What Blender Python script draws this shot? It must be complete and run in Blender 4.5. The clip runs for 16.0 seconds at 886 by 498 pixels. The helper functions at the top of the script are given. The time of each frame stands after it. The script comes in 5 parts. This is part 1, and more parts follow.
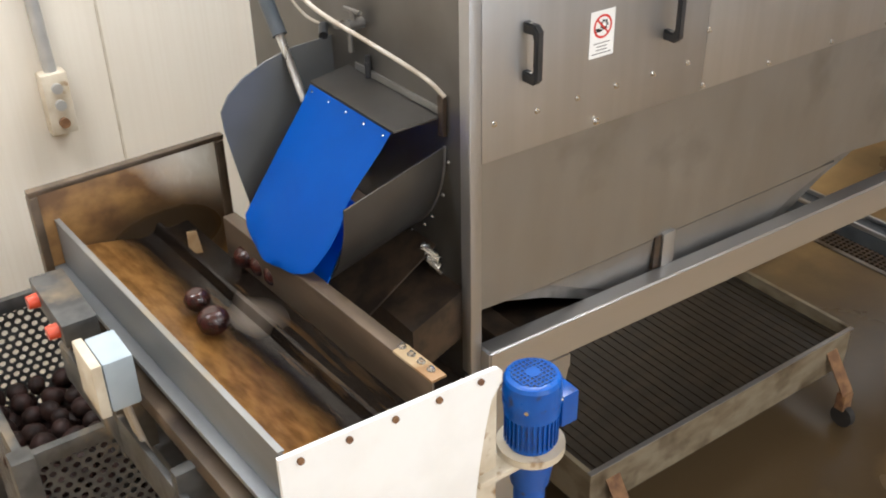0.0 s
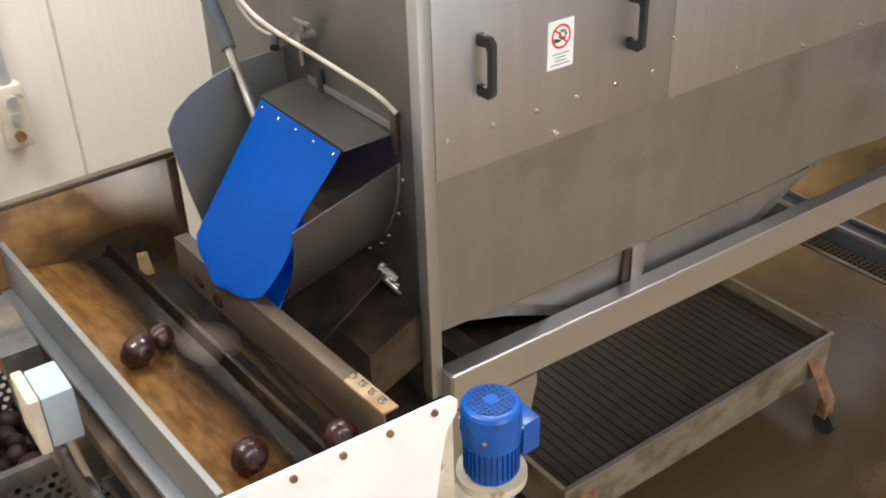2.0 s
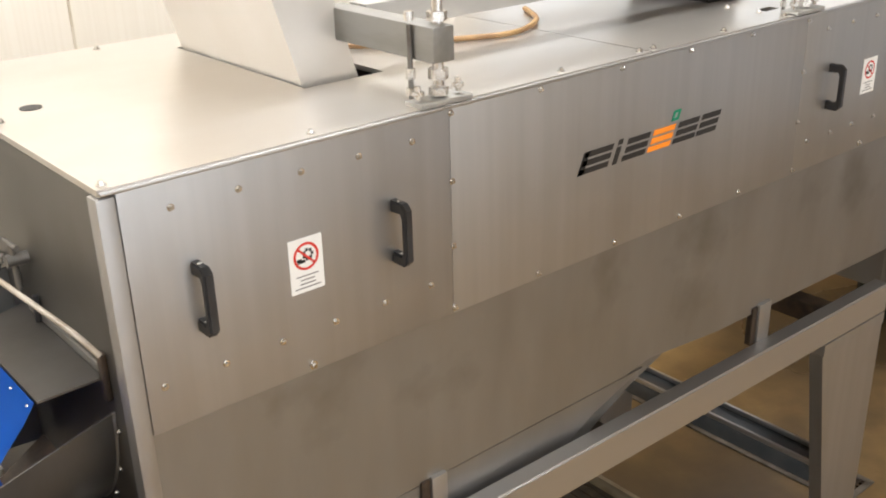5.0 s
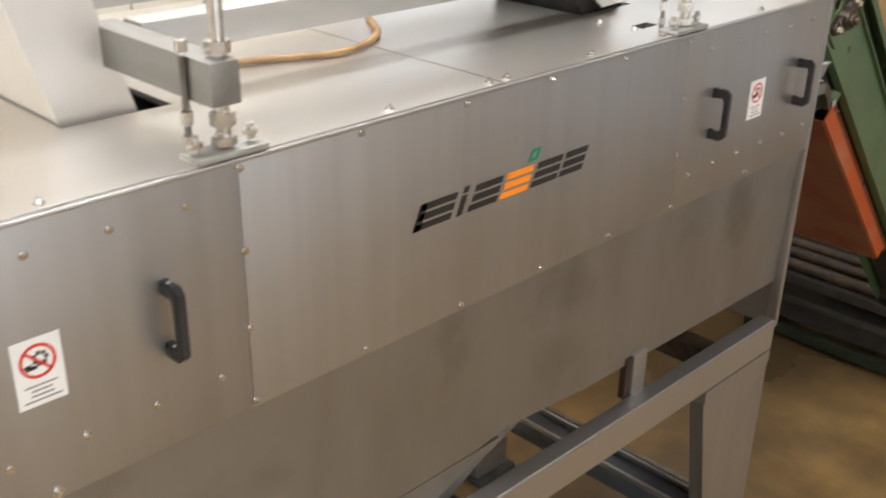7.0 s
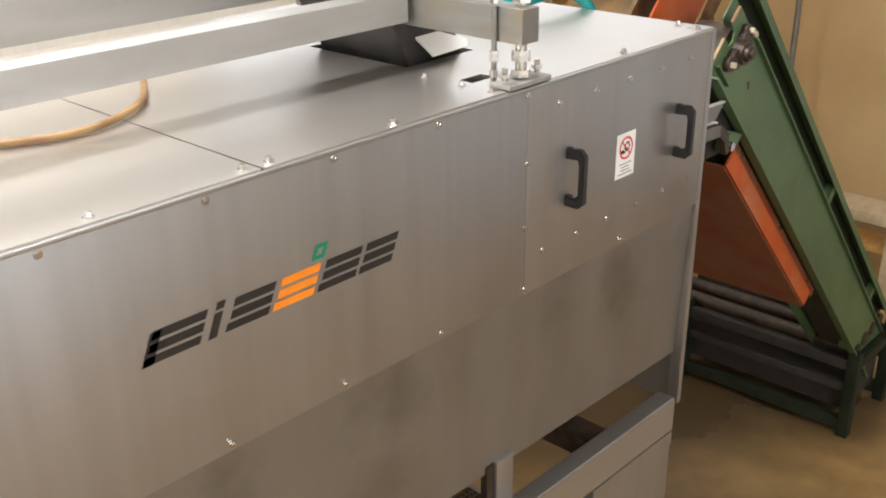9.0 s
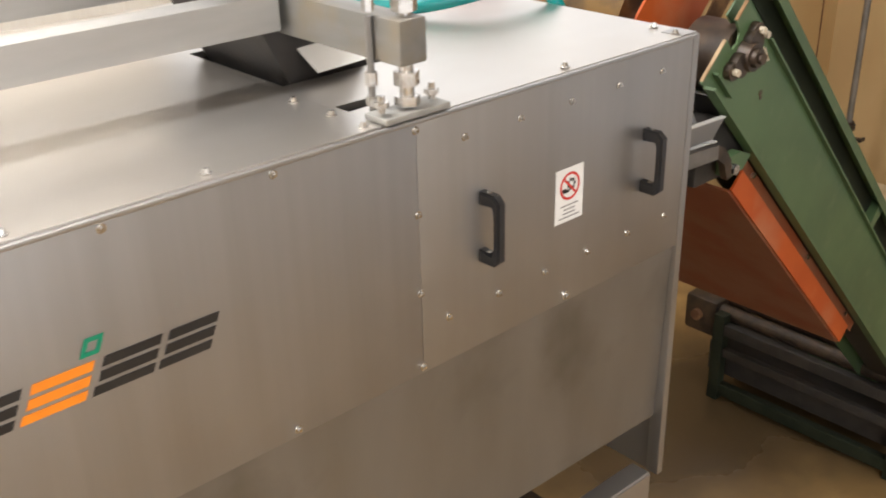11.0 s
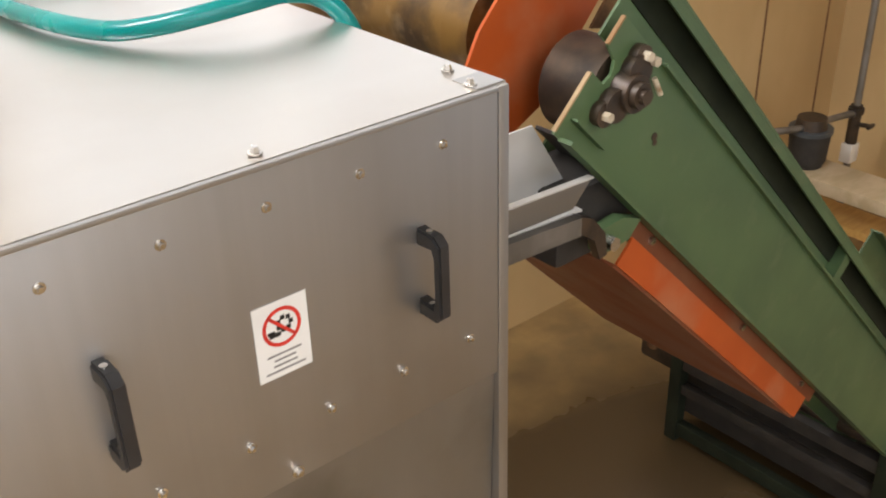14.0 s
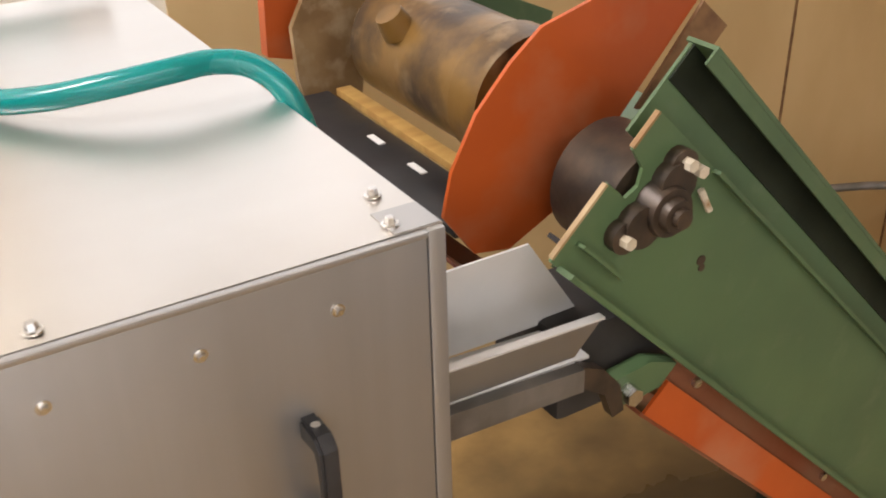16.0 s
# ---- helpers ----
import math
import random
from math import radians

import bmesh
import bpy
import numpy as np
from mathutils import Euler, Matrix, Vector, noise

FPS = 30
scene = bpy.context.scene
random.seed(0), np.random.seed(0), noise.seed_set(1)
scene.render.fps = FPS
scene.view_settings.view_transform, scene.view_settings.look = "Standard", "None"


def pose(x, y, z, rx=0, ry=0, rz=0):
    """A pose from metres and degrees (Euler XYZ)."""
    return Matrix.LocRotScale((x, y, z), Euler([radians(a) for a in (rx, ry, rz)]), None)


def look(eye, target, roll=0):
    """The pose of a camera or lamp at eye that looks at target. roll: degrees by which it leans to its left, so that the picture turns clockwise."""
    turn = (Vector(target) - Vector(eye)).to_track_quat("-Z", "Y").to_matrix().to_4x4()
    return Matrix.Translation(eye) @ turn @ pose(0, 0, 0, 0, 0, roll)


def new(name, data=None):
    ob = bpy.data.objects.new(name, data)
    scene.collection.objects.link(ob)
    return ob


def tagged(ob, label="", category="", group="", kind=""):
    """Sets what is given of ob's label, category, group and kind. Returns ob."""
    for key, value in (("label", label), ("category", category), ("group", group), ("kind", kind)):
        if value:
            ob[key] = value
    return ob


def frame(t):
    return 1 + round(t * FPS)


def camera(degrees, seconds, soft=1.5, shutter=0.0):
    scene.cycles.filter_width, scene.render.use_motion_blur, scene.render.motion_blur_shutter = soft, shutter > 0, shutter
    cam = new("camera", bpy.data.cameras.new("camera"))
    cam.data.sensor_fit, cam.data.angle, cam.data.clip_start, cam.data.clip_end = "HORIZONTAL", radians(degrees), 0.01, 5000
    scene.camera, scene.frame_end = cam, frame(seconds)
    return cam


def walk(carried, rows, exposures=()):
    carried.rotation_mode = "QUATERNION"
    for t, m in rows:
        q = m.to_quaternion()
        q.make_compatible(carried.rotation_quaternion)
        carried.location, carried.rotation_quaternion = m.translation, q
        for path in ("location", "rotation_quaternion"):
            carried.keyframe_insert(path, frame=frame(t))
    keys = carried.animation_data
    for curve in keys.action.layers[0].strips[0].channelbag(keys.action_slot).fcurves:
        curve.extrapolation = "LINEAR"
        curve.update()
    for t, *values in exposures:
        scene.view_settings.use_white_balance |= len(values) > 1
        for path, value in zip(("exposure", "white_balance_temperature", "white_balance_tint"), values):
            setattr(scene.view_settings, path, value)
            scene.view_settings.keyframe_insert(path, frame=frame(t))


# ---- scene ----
cam = camera(46.9, 16.0, soft=1.9, shutter=0.4)
PATH = [
    (0, (-1.172, -1.578, 2.635), (-0.198, -0.168, 1.605), -1.3),
    (0.5, (-1.157, -1.58, 2.633), (-0.175, -0.188, 1.585), -1.4),
    (1, (-1.147, -1.58, 2.631), (-0.164, -0.173, 1.604), -1.9),
    (1.5, (-1.116, -1.566, 2.637), (-0.128, -0.154, 1.622), -1.8),
    (2, (-1.046, -1.539, 2.636), (-0.064, -0.141, 1.596), -1.9),
    (2.5, (-0.976, -1.499, 2.633), (0.044, -0.142, 1.575), -1.5),
    (3, (-0.902, -1.489, 2.633), (0.17, -0.132, 1.628), -1.7),
    (3.5, (-0.822, -1.485, 2.641), (0.328, -0.103, 1.763), -1.3),
    (4, (-0.727, -1.524, 2.644), (0.449, -0.099, 1.88), -1.9),
    (4.2, (-0.687, -1.53, 2.629), (0.491, -0.098, 1.879), -2.1),
    (6.5, (-0.248, -1.269, 2.645), (0.944, 0.067, 1.753), 0.7),
    (7, (-0.125, -1.257, 2.644), (1.171, 0.013, 1.801), 1.1),
    (7.5, (0.004, -1.248, 2.641), (1.34, -0.003, 1.824), -0.2),
    (8, (0.147, -1.216, 2.636), (1.513, 0.005, 1.834), -0.4),
    (8.2, (0.197, -1.204, 2.633), (1.577, 0.002, 1.834), 0.1),
    (10.3, (0.823, -1.193, 2.61), (2.024, 0.173, 1.779), -1.0),
    (10.5, (0.875, -1.178, 2.613), (2.062, 0.196, 1.775), -0.7),
    (11, (1.007, -1.128, 2.598), (2.211, 0.215, 1.733), -1.4),
    (11.5, (1.169, -1.093, 2.602), (2.362, 0.231, 1.696), -1.6),
    (12, (1.3, -1.081, 2.585), (2.48, 0.245, 1.663), -1.4),
    (12.5, (1.443, -1.069, 2.584), (2.608, 0.256, 1.644), -1.4),
    (13, (1.57, -1.022, 2.567), (2.697, 0.307, 1.585), -1.2),
    (13.5, (1.698, -0.973, 2.565), (2.832, 0.359, 1.595), -1.7),
    (14, (1.827, -0.926, 2.562), (2.934, 0.43, 1.596), -1.8),
    (14.5, (1.933, -0.881, 2.551), (2.942, 0.546, 1.579), -1.5),
    (15, (2.043, -0.823, 2.551), (2.985, 0.648, 1.576), -1.0),
    (15.5, (2.152, -0.784, 2.562), (3.087, 0.706, 1.611), -1.1),
    (16, (2.273, -0.725, 2.552), (3.156, 0.78, 1.573), -1.6),
]
walk(cam, [(t, look(eye, target, roll)) for t, eye, target, roll in PATH],
     [(0, 0.20, 5870, 9), (2, 0.23, 5900, 10), (3, 0.36, 5920, 10), (3.5, 0.42, 6000, 9), (4.2, 0.2, 6200, 10), (6.5, 0.02, 6120, 10), (7.5, -0.1, 6080, 10), (8.2, 0.0, 6080, 10), (10.3, 0.08, 6300, 12), (13.5, 0.10, 6250, 12), (14.3, 0.08, 6250, 12), (15, -0.06, 6200, 12), (16, 0.10, 6450, 15)])

# ---- light ----
world = bpy.data.worlds.new("world")
scene.world = world
world.use_nodes = True
wn = world.node_tree.nodes
wn["Background"].inputs[0].default_value = (0.9, 0.88, 0.85, 1)
wn["Background"].inputs[1].default_value = 0.02


def area_lamp(x, y, z, sx, sy, power, colour, aim=None):
    data = bpy.data.lights.new("hall_lamp_light", "AREA")
    data.shape, data.size, data.size_y, data.energy, data.color = "RECTANGLE", sx, sy, power, colour
    ob = new("hall_lamp_light", data)
    ob.matrix_world = look((x, y, z), aim if aim else (x, y, z - 1))
    return ob


# Ceiling lamps are unseen; positions and watts are chosen to light the hall.
LAMPS = [(-1.5, 0.7, 4.25, 72), (1.2, 0.7, 4.25, 80), (4.4, 1.0, 4.25, 6), (-0.8, -3.2, 4.25, 55), (1.1, -3.2, 4.25, 50), (3.0, -3.2, 4.25, 36)]
for lx, ly, lz, watts in LAMPS:
    area_lamp(lx, ly, lz - 0.07, 1.5, 0.3, watts, (1.0, 0.985, 0.96))
# added fill lamp, set in an unseen gateway of the end wall
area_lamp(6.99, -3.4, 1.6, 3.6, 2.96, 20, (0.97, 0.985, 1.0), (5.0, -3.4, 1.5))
# added fill lamp, set in an unseen window behind the walk
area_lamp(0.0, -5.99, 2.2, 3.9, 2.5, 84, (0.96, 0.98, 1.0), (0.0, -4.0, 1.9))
# daylight in the high window band above the conveyor
area_lamp(4.5, 1.89, 2.88, 3.9, 1.2, 18, (0.98, 0.98, 0.97), (4.5, 0.0, 2.8))

# ---- materials ----
def mat(name, base, rough=0.5, metal=0.0, second=None, scale=8.0, stretch=(1, 1, 1), grain=60.0, bump=0.1, mix=(0.4, 0.62), rough_var=0.12,
        spec=0.5, third=None, third_scale=2.0, third_mix=(0.55, 0.7), coat=0.0, detail=6.0, bump_dist=0.002):
    m = bpy.data.materials.new(name)
    m.use_nodes = True
    nt = m.node_tree
    N, L = nt.nodes, nt.links
    b = N["Principled BSDF"]
    tc = N.new("ShaderNodeTexCoord")
    mp = N.new("ShaderNodeMapping")
    mp.inputs["Scale"].default_value = stretch
    L.new(tc.outputs["Object"], mp.inputs["Vector"])
    n1 = N.new("ShaderNodeTexNoise")
    n1.inputs["Scale"].default_value, n1.inputs["Detail"].default_value = scale, detail
    L.new(mp.outputs[0], n1.inputs["Vector"])
    ramp = N.new("ShaderNodeValToRGB")
    e = ramp.color_ramp.elements
    e[0].position, e[1].position = mix
    e[0].color = (*base, 1)
    e[1].color = (*(second or [c * 0.8 for c in base]), 1)
    L.new(n1.outputs["Fac"], ramp.inputs[0])
    colour = ramp.outputs[0]
    if third:
        n3 = N.new("ShaderNodeTexNoise")
        n3.inputs["Scale"].default_value, n3.inputs["Detail"].default_value = third_scale, 5.0
        L.new(tc.outputs["Object"], n3.inputs["Vector"])
        r3 = N.new("ShaderNodeMapRange")
        r3.inputs["From Min"].default_value, r3.inputs["From Max"].default_value = third_mix
        L.new(n3.outputs["Fac"], r3.inputs["Value"])
        mx = N.new("ShaderNodeMixRGB")
        mx.inputs[2].default_value = (*third, 1)
        L.new(r3.outputs[0], mx.inputs[0])
        L.new(colour, mx.inputs[1])
        colour = mx.outputs[0]
    L.new(colour, b.inputs["Base Color"])
    n2 = N.new("ShaderNodeTexNoise")
    n2.inputs["Scale"].default_value, n2.inputs["Detail"].default_value = grain, 4.0
    L.new(mp.outputs[0], n2.inputs["Vector"])
    rr = N.new("ShaderNodeMapRange")
    rr.inputs["To Min"].default_value, rr.inputs["To Max"].default_value = max(0.02, rough - rough_var), min(1.0, rough + rough_var)
    L.new(n1.outputs["Fac"], rr.inputs["Value"])
    L.new(rr.outputs[0], b.inputs["Roughness"])
    bp = N.new("ShaderNodeBump")
    bp.inputs["Strength"].default_value, bp.inputs["Distance"].default_value = bump, bump_dist
    L.new(n2.outputs["Fac"], bp.inputs["Height"])
    if bump > 0:
        L.new(bp.outputs[0], b.inputs["Normal"])
    b.inputs["Metallic"].default_value = metal
    b.inputs["Specular IOR Level"].default_value = spec
    b.inputs["Coat Weight"].default_value = coat
    return m


STEEL = mat("brushed_steel", (0.402, 0.394, 0.384), 0.44, 0.9, (0.44, 0.433, 0.424), 3.6, (7, 7, 0.25), 14, 0.02, (0.35, 0.65), 0.05, third=(0.365, 0.348, 0.325), third_scale=2.2, third_mix=(0.5, 0.75))
# Lid steel is coloured paler and warmer to carry reflected wall light.
LIT_TOP_STEEL = mat("lit_top_sheet_steel", (0.66, 0.625, 0.58), 0.32, 0.95, (0.69, 0.66, 0.62), 3, (0.6, 3, 1), 4, 0.0, (0.3, 0.7), 0.02, third=(0.60, 0.55, 0.49), third_scale=1.6, third_mix=(0.5, 0.75))
# Base is lowered so the lower panel looks turned towards the dark floor.
DULL_STEEL = mat("dull_steel", (0.285, 0.276, 0.262), 0.42, 0.85, (0.335, 0.326, 0.312), 3.5, (2.5, 2.5, 0.7), 20, 0.03, (0.3, 0.7), 0.08, third=(0.19, 0.18, 0.16), third_scale=3.5, third_mix=(0.56, 0.8))
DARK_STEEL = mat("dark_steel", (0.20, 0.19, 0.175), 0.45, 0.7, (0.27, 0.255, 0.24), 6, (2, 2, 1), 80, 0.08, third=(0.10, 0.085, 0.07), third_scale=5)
BRIGHT = mat("bright_fitting", (0.70, 0.68, 0.65), 0.25, 1.0, (0.55, 0.53, 0.5), 30, bump=0.01)
CAST = mat("cast_grey", (0.42, 0.41, 0.38), 0.5, 0.5, (0.34, 0.33, 0.3), 18, bump=0.2)
BEAM = mat("painted_beam_grey", (0.50, 0.49, 0.465), 0.40, 0.4, (0.43, 0.42, 0.395), 5, (0.5, 3, 3), bump=0.06)
BLACK = mat("black_plastic", (0.022, 0.022, 0.024), 0.4, 0, (0.03, 0.03, 0.032), 20, bump=0.08)
RUBBER = mat("black_rubber", (0.02, 0.018, 0.016), 0.65, 0, (0.035, 0.03, 0.026), 14, bump=0.3)
BLUE_SHEET = mat("blue_plastic_sheet", (0.0, 0.105, 0.53), 0.55, 0, (0.0, 0.12, 0.58), 5, bump=0.08, rough_var=0.1, spec=0.3)
BLUE_PAINT = mat("blue_enamel", (0.004, 0.088, 0.40), 0.30, 0, (0.004, 0.07, 0.33), 14, bump=0.1, third=(0.03, 0.04, 0.10), third_scale=25, third_mix=(0.62, 0.7))
WHITE = mat("white_plastic", (0.86, 0.85, 0.82), 0.4, 0, (0.80, 0.78, 0.74), 5, bump=0.05)
CREAM_METAL = mat("cream_enamel", (0.62, 0.55, 0.43), 0.45, 0, (0.5, 0.42, 0.3), 12, bump=0.15, third=(0.28, 0.17, 0.08), third_scale=16, third_mix=(0.6, 0.68))
WALL = mat("cream_wall_panel", (0.80, 0.745, 0.65), 0.5, 0, (0.77, 0.71, 0.61), 3, (26, 1, 0.3), 8, 0.03, third=(0.74, 0.66, 0.54), third_scale=0.8, third_mix=(0.5, 0.8))
TAN_WALL = mat("tan_wall", (0.60, 0.43, 0.215), 0.55, 0, (0.53, 0.37, 0.175), 2.0, (1, 1, 0.5), 20, 0.06, third=(0.47, 0.32, 0.15), third_scale=0.9, third_mix=(0.5, 0.8))
RAIL_STEEL = mat("rail_steel", (0.46, 0.455, 0.45), 0.34, 0.85, (0.48, 0.47, 0.46), 3, (0.6, 4, 4), 6, 0.01, (0.3, 0.7), 0.05)
# Darker copy of the cooker's steel: shade on hood and drum is painted in.
SHADED_END_STEEL = mat("shaded_hood_steel", (0.080, 0.074, 0.067), 0.42, 0.75, (0.13, 0.123, 0.114), 3, (2, 2, 0.6), 60, 0.05, (0.3, 0.7), 0.08, third=(0.10, 0.09, 0.075), third_scale=4, third_mix=(0.52, 0.75))
GUARD_GREY = mat("guard_grey", (0.15, 0.153, 0.150), 0.30, 0.3, (0.18, 0.183, 0.18), 4, bump=0.05)
INNER_WALL = mat("grimy_brown_steel", (0.085, 0.06, 0.038), 0.45, 0.3, (0.15, 0.105, 0.068), 5, (3, 0.8, 3), 60, 0.12, (0.4, 0.7), third=(0.045, 0.03, 0.02), third_scale=4)
# Used for grimy stand parts and for the painted shadow under the flange.
DARK_GREEN = mat("grimy_shadow_green", (0.013, 0.017, 0.010), 0.6, 0, (0.022, 0.027, 0.016), 8, bump=0.15, spec=0.2)
# Pale, mostly diffuse: the chute's window reflection is put into its colour.
LIT_SATIN = mat("lit_satin_steel", (0.74, 0.73, 0.71), 0.42, 0.35, (0.6, 0.59, 0.57), 5, (1, 4, 1), 60, 0.06, (0.35, 0.7), 0.08)
CEILING = mat("ceiling_paint", (0.75, 0.72, 0.66), 0.7, 0, (0.7, 0.67, 0.6), 2)
CONCRETE = mat("stained_concrete", (0.44, 0.285, 0.112), 0.42, 0, (0.29, 0.185, 0.074), 5.5, (1, 1, 1), 45, 0.15, (0.35, 0.68), 0.2, third=(0.10, 0.068, 0.036), third_scale=1.5, third_mix=(0.42, 0.78), bump_dist=0.003)


def soft_patches(m, patches, colour, upright=False):
    """Soft-edged glossy patches of one colour, each an uneven oval (x, y or z, half length, half width), in the
    surface.
    """
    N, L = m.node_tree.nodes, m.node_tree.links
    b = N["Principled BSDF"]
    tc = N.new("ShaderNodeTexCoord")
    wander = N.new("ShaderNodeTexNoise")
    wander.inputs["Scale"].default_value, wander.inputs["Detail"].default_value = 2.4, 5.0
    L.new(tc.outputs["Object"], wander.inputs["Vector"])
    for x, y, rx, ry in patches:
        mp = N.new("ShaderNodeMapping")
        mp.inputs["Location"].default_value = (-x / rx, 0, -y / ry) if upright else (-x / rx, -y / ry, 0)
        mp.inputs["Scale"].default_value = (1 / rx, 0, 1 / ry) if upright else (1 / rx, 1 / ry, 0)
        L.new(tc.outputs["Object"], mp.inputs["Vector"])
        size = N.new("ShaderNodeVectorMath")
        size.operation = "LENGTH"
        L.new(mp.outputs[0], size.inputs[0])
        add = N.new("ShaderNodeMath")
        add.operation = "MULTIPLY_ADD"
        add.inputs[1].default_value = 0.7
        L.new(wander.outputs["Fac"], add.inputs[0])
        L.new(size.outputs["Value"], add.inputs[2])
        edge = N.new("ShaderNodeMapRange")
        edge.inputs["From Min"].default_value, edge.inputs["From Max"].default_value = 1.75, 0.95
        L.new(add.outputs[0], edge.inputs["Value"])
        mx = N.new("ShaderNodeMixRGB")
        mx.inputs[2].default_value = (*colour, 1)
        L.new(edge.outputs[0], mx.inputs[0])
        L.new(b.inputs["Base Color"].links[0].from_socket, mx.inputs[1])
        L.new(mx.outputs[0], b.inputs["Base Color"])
        dry = b.inputs["Roughness"].links[0].from_socket
        rm = N.new("ShaderNodeMix")
        L.new(edge.outputs[0], rm.inputs["Factor"])
        L.new(dry, rm.inputs["A"])
        rm.inputs["B"].default_value = 0.26
        L.new(rm.outputs["Result"], b.inputs["Roughness"])


# Dark floor ovals paint damp together with the shade under cooker and conveyor.
soft_patches(CONCRETE, [(1.30, 0.30, 1.80, 0.90), (4.20, 0.92, 0.85, 0.60), (4.75, 0.5, 0.42, 0.55)], (0.080, 0.053, 0.026))
GREEN = mat("green_enamel", (0.082, 0.138, 0.060), 0.42, 0, (0.064, 0.110, 0.050), 3.5, bump=0.06, third=(0.105, 0.15, 0.075), third_scale=16, third_mix=(0.56, 0.80))
ORANGE = mat("orange_enamel", (0.47, 0.088, 0.015), 0.42, 0, (0.41, 0.072, 0.012), 4, bump=0.06, spec=0.4, third=(0.44, 0.16, 0.075), third_scale=6, third_mix=(0.52, 0.78))
RED_BROWN = mat("red_oxide_enamel", (0.21, 0.082, 0.040), 0.5, 0, (0.20, 0.05, 0.018), 5, bump=0.1)
RUST = mat("rust", (0.23, 0.12, 0.05), 0.75, 0, (0.12, 0.055, 0.025), 22, bump=0.4)
# Serves greasy iron and also parts blackened to imitate shade.
GREASE_AND_SHADE = mat("greasy_shaded_iron", (0.035, 0.026, 0.02), 0.4, 0.3, (0.075, 0.05, 0.032), 18, bump=0.35)
MOTOR_BROWN = mat("dirty_motor_paint", (0.20, 0.108, 0.026), 0.38, 0.1, (0.05, 0.028, 0.012), 9, bump=0.25, third=(0.26, 0.175, 0.09), third_scale=14)
def stained(name, clean, clean_b, stain, stain_b, slope, lo, hi, wander, scale, rough, streak=(14, 1.2, 6)):
    """A grained surface whose wet stain starts along a slanting, wandering line."""
    m = mat(name, clean, rough, 0.05, clean_b, 9, streak, 55, 0.25, (0.35, 0.65), 0.12)
    N, L = m.node_tree.nodes, m.node_tree.links
    tc = N.new("ShaderNodeTexCoord")
    dot = N.new("ShaderNodeVectorMath")
    dot.operation = "DOT_PRODUCT"
    dot.inputs[1].default_value = slope
    L.new(tc.outputs["Object"], dot.inputs[0])
    big = N.new("ShaderNodeTexNoise")
    big.inputs["Scale"].default_value, big.inputs["Detail"].default_value = scale, 5.0
    L.new(tc.outputs["Object"], big.inputs["Vector"])
    add = N.new("ShaderNodeMath")
    add.operation = "MULTIPLY_ADD"
    add.inputs[1].default_value = wander
    L.new(big.outputs["Fac"], add.inputs[0])
    L.new(dot.outputs["Value"], add.inputs[2])
    edge = N.new("ShaderNodeMapRange")
    edge.inputs["From Min"].default_value, edge.inputs["From Max"].default_value = lo + wander / 2, hi + wander / 2
    L.new(add.outputs[0], edge.inputs["Value"])
    fine = N.new("ShaderNodeTexNoise")
    fine.inputs["Scale"].default_value, fine.inputs["Detail"].default_value = 6.0, 6.0
    mp = N.new("ShaderNodeMapping")
    mp.inputs["Scale"].default_value = (9, 0.6, 3)
    L.new(tc.outputs["Object"], mp.inputs["Vector"])
    L.new(mp.outputs[0], fine.inputs["Vector"])
    dark = N.new("ShaderNodeValToRGB")
    e = dark.color_ramp.elements
    e[0].position, e[1].position = 0.52, 0.74
    e[0].color, e[1].color = (*stain, 1), (*stain_b, 1)
    L.new(fine.outputs["Fac"], dark.inputs[0])
    mx = N.new("ShaderNodeMixRGB")
    b = N["Principled BSDF"]
    L.new(edge.outputs[0], mx.inputs[0])
    L.new(b.inputs["Base Color"].links[0].from_socket, mx.inputs[1])
    L.new(dark.outputs[0], mx.inputs[2])
    L.new(mx.outputs[0], b.inputs["Base Color"])
    return m


WET_PAN = stained("wet_stained_pan", (0.37, 0.185, 0.052), (0.20, 0.090, 0.024), (0.017, 0.012, 0.009), (0.10, 0.055, 0.022), (1.0, 0.05, 0), -0.035, 0.055, 0.16, 2.6, 0.2, (5, 1.6, 4))
DARK_WET = mat("dark_wet_brown", (0.028, 0.018, 0.012), 0.22, 0.0, (0.09, 0.05, 0.022), 7, (3, 0.6, 1), 50, 0.25, (0.45, 0.75), 0.1)
STAINED_BOARD = stained("stained_end_board", (0.36, 0.195, 0.062), (0.14, 0.068, 0.022), (0.66, 0.61, 0.52), (0.74, 0.70, 0.62), (0.9, 0, 1.0), 1.50, 1.66, 0.22, 3.0, 0.38, (1.2, 1.2, 1.6))
# One greyer patch on the pan, one darker low on the end board.
soft_patches(WET_PAN, [(0.085, 0.56, 0.05, 0.07)], (0.17, 0.135, 0.105))
soft_patches(STAINED_BOARD, [(0.10, 1.27, 0.22, 0.11)], (0.045, 0.028, 0.014), True)
PALE_FLANGE = mat("pale_stained_steel", (0.45, 0.33, 0.19), 0.4, 0.2, (0.27, 0.15, 0.06), 9, bump=0.15)
GRIMY_STEEL = mat("grimy_tray_steel", (0.34, 0.285, 0.195), 0.42, 0.4, (0.23, 0.18, 0.115), 8, (1, 1, 2), bump=0.15, third=(0.11, 0.075, 0.04), third_scale=7, third_mix=(0.52, 0.7))
SLAT_STEEL = mat("dark_slat_steel", (0.024, 0.018, 0.012), 0.42, 0.0, (0.05, 0.037, 0.024), 6, (1, 5, 1), 50, 0.2, (0.4, 0.7), third=(0.03, 0.024, 0.018), third_scale=3)
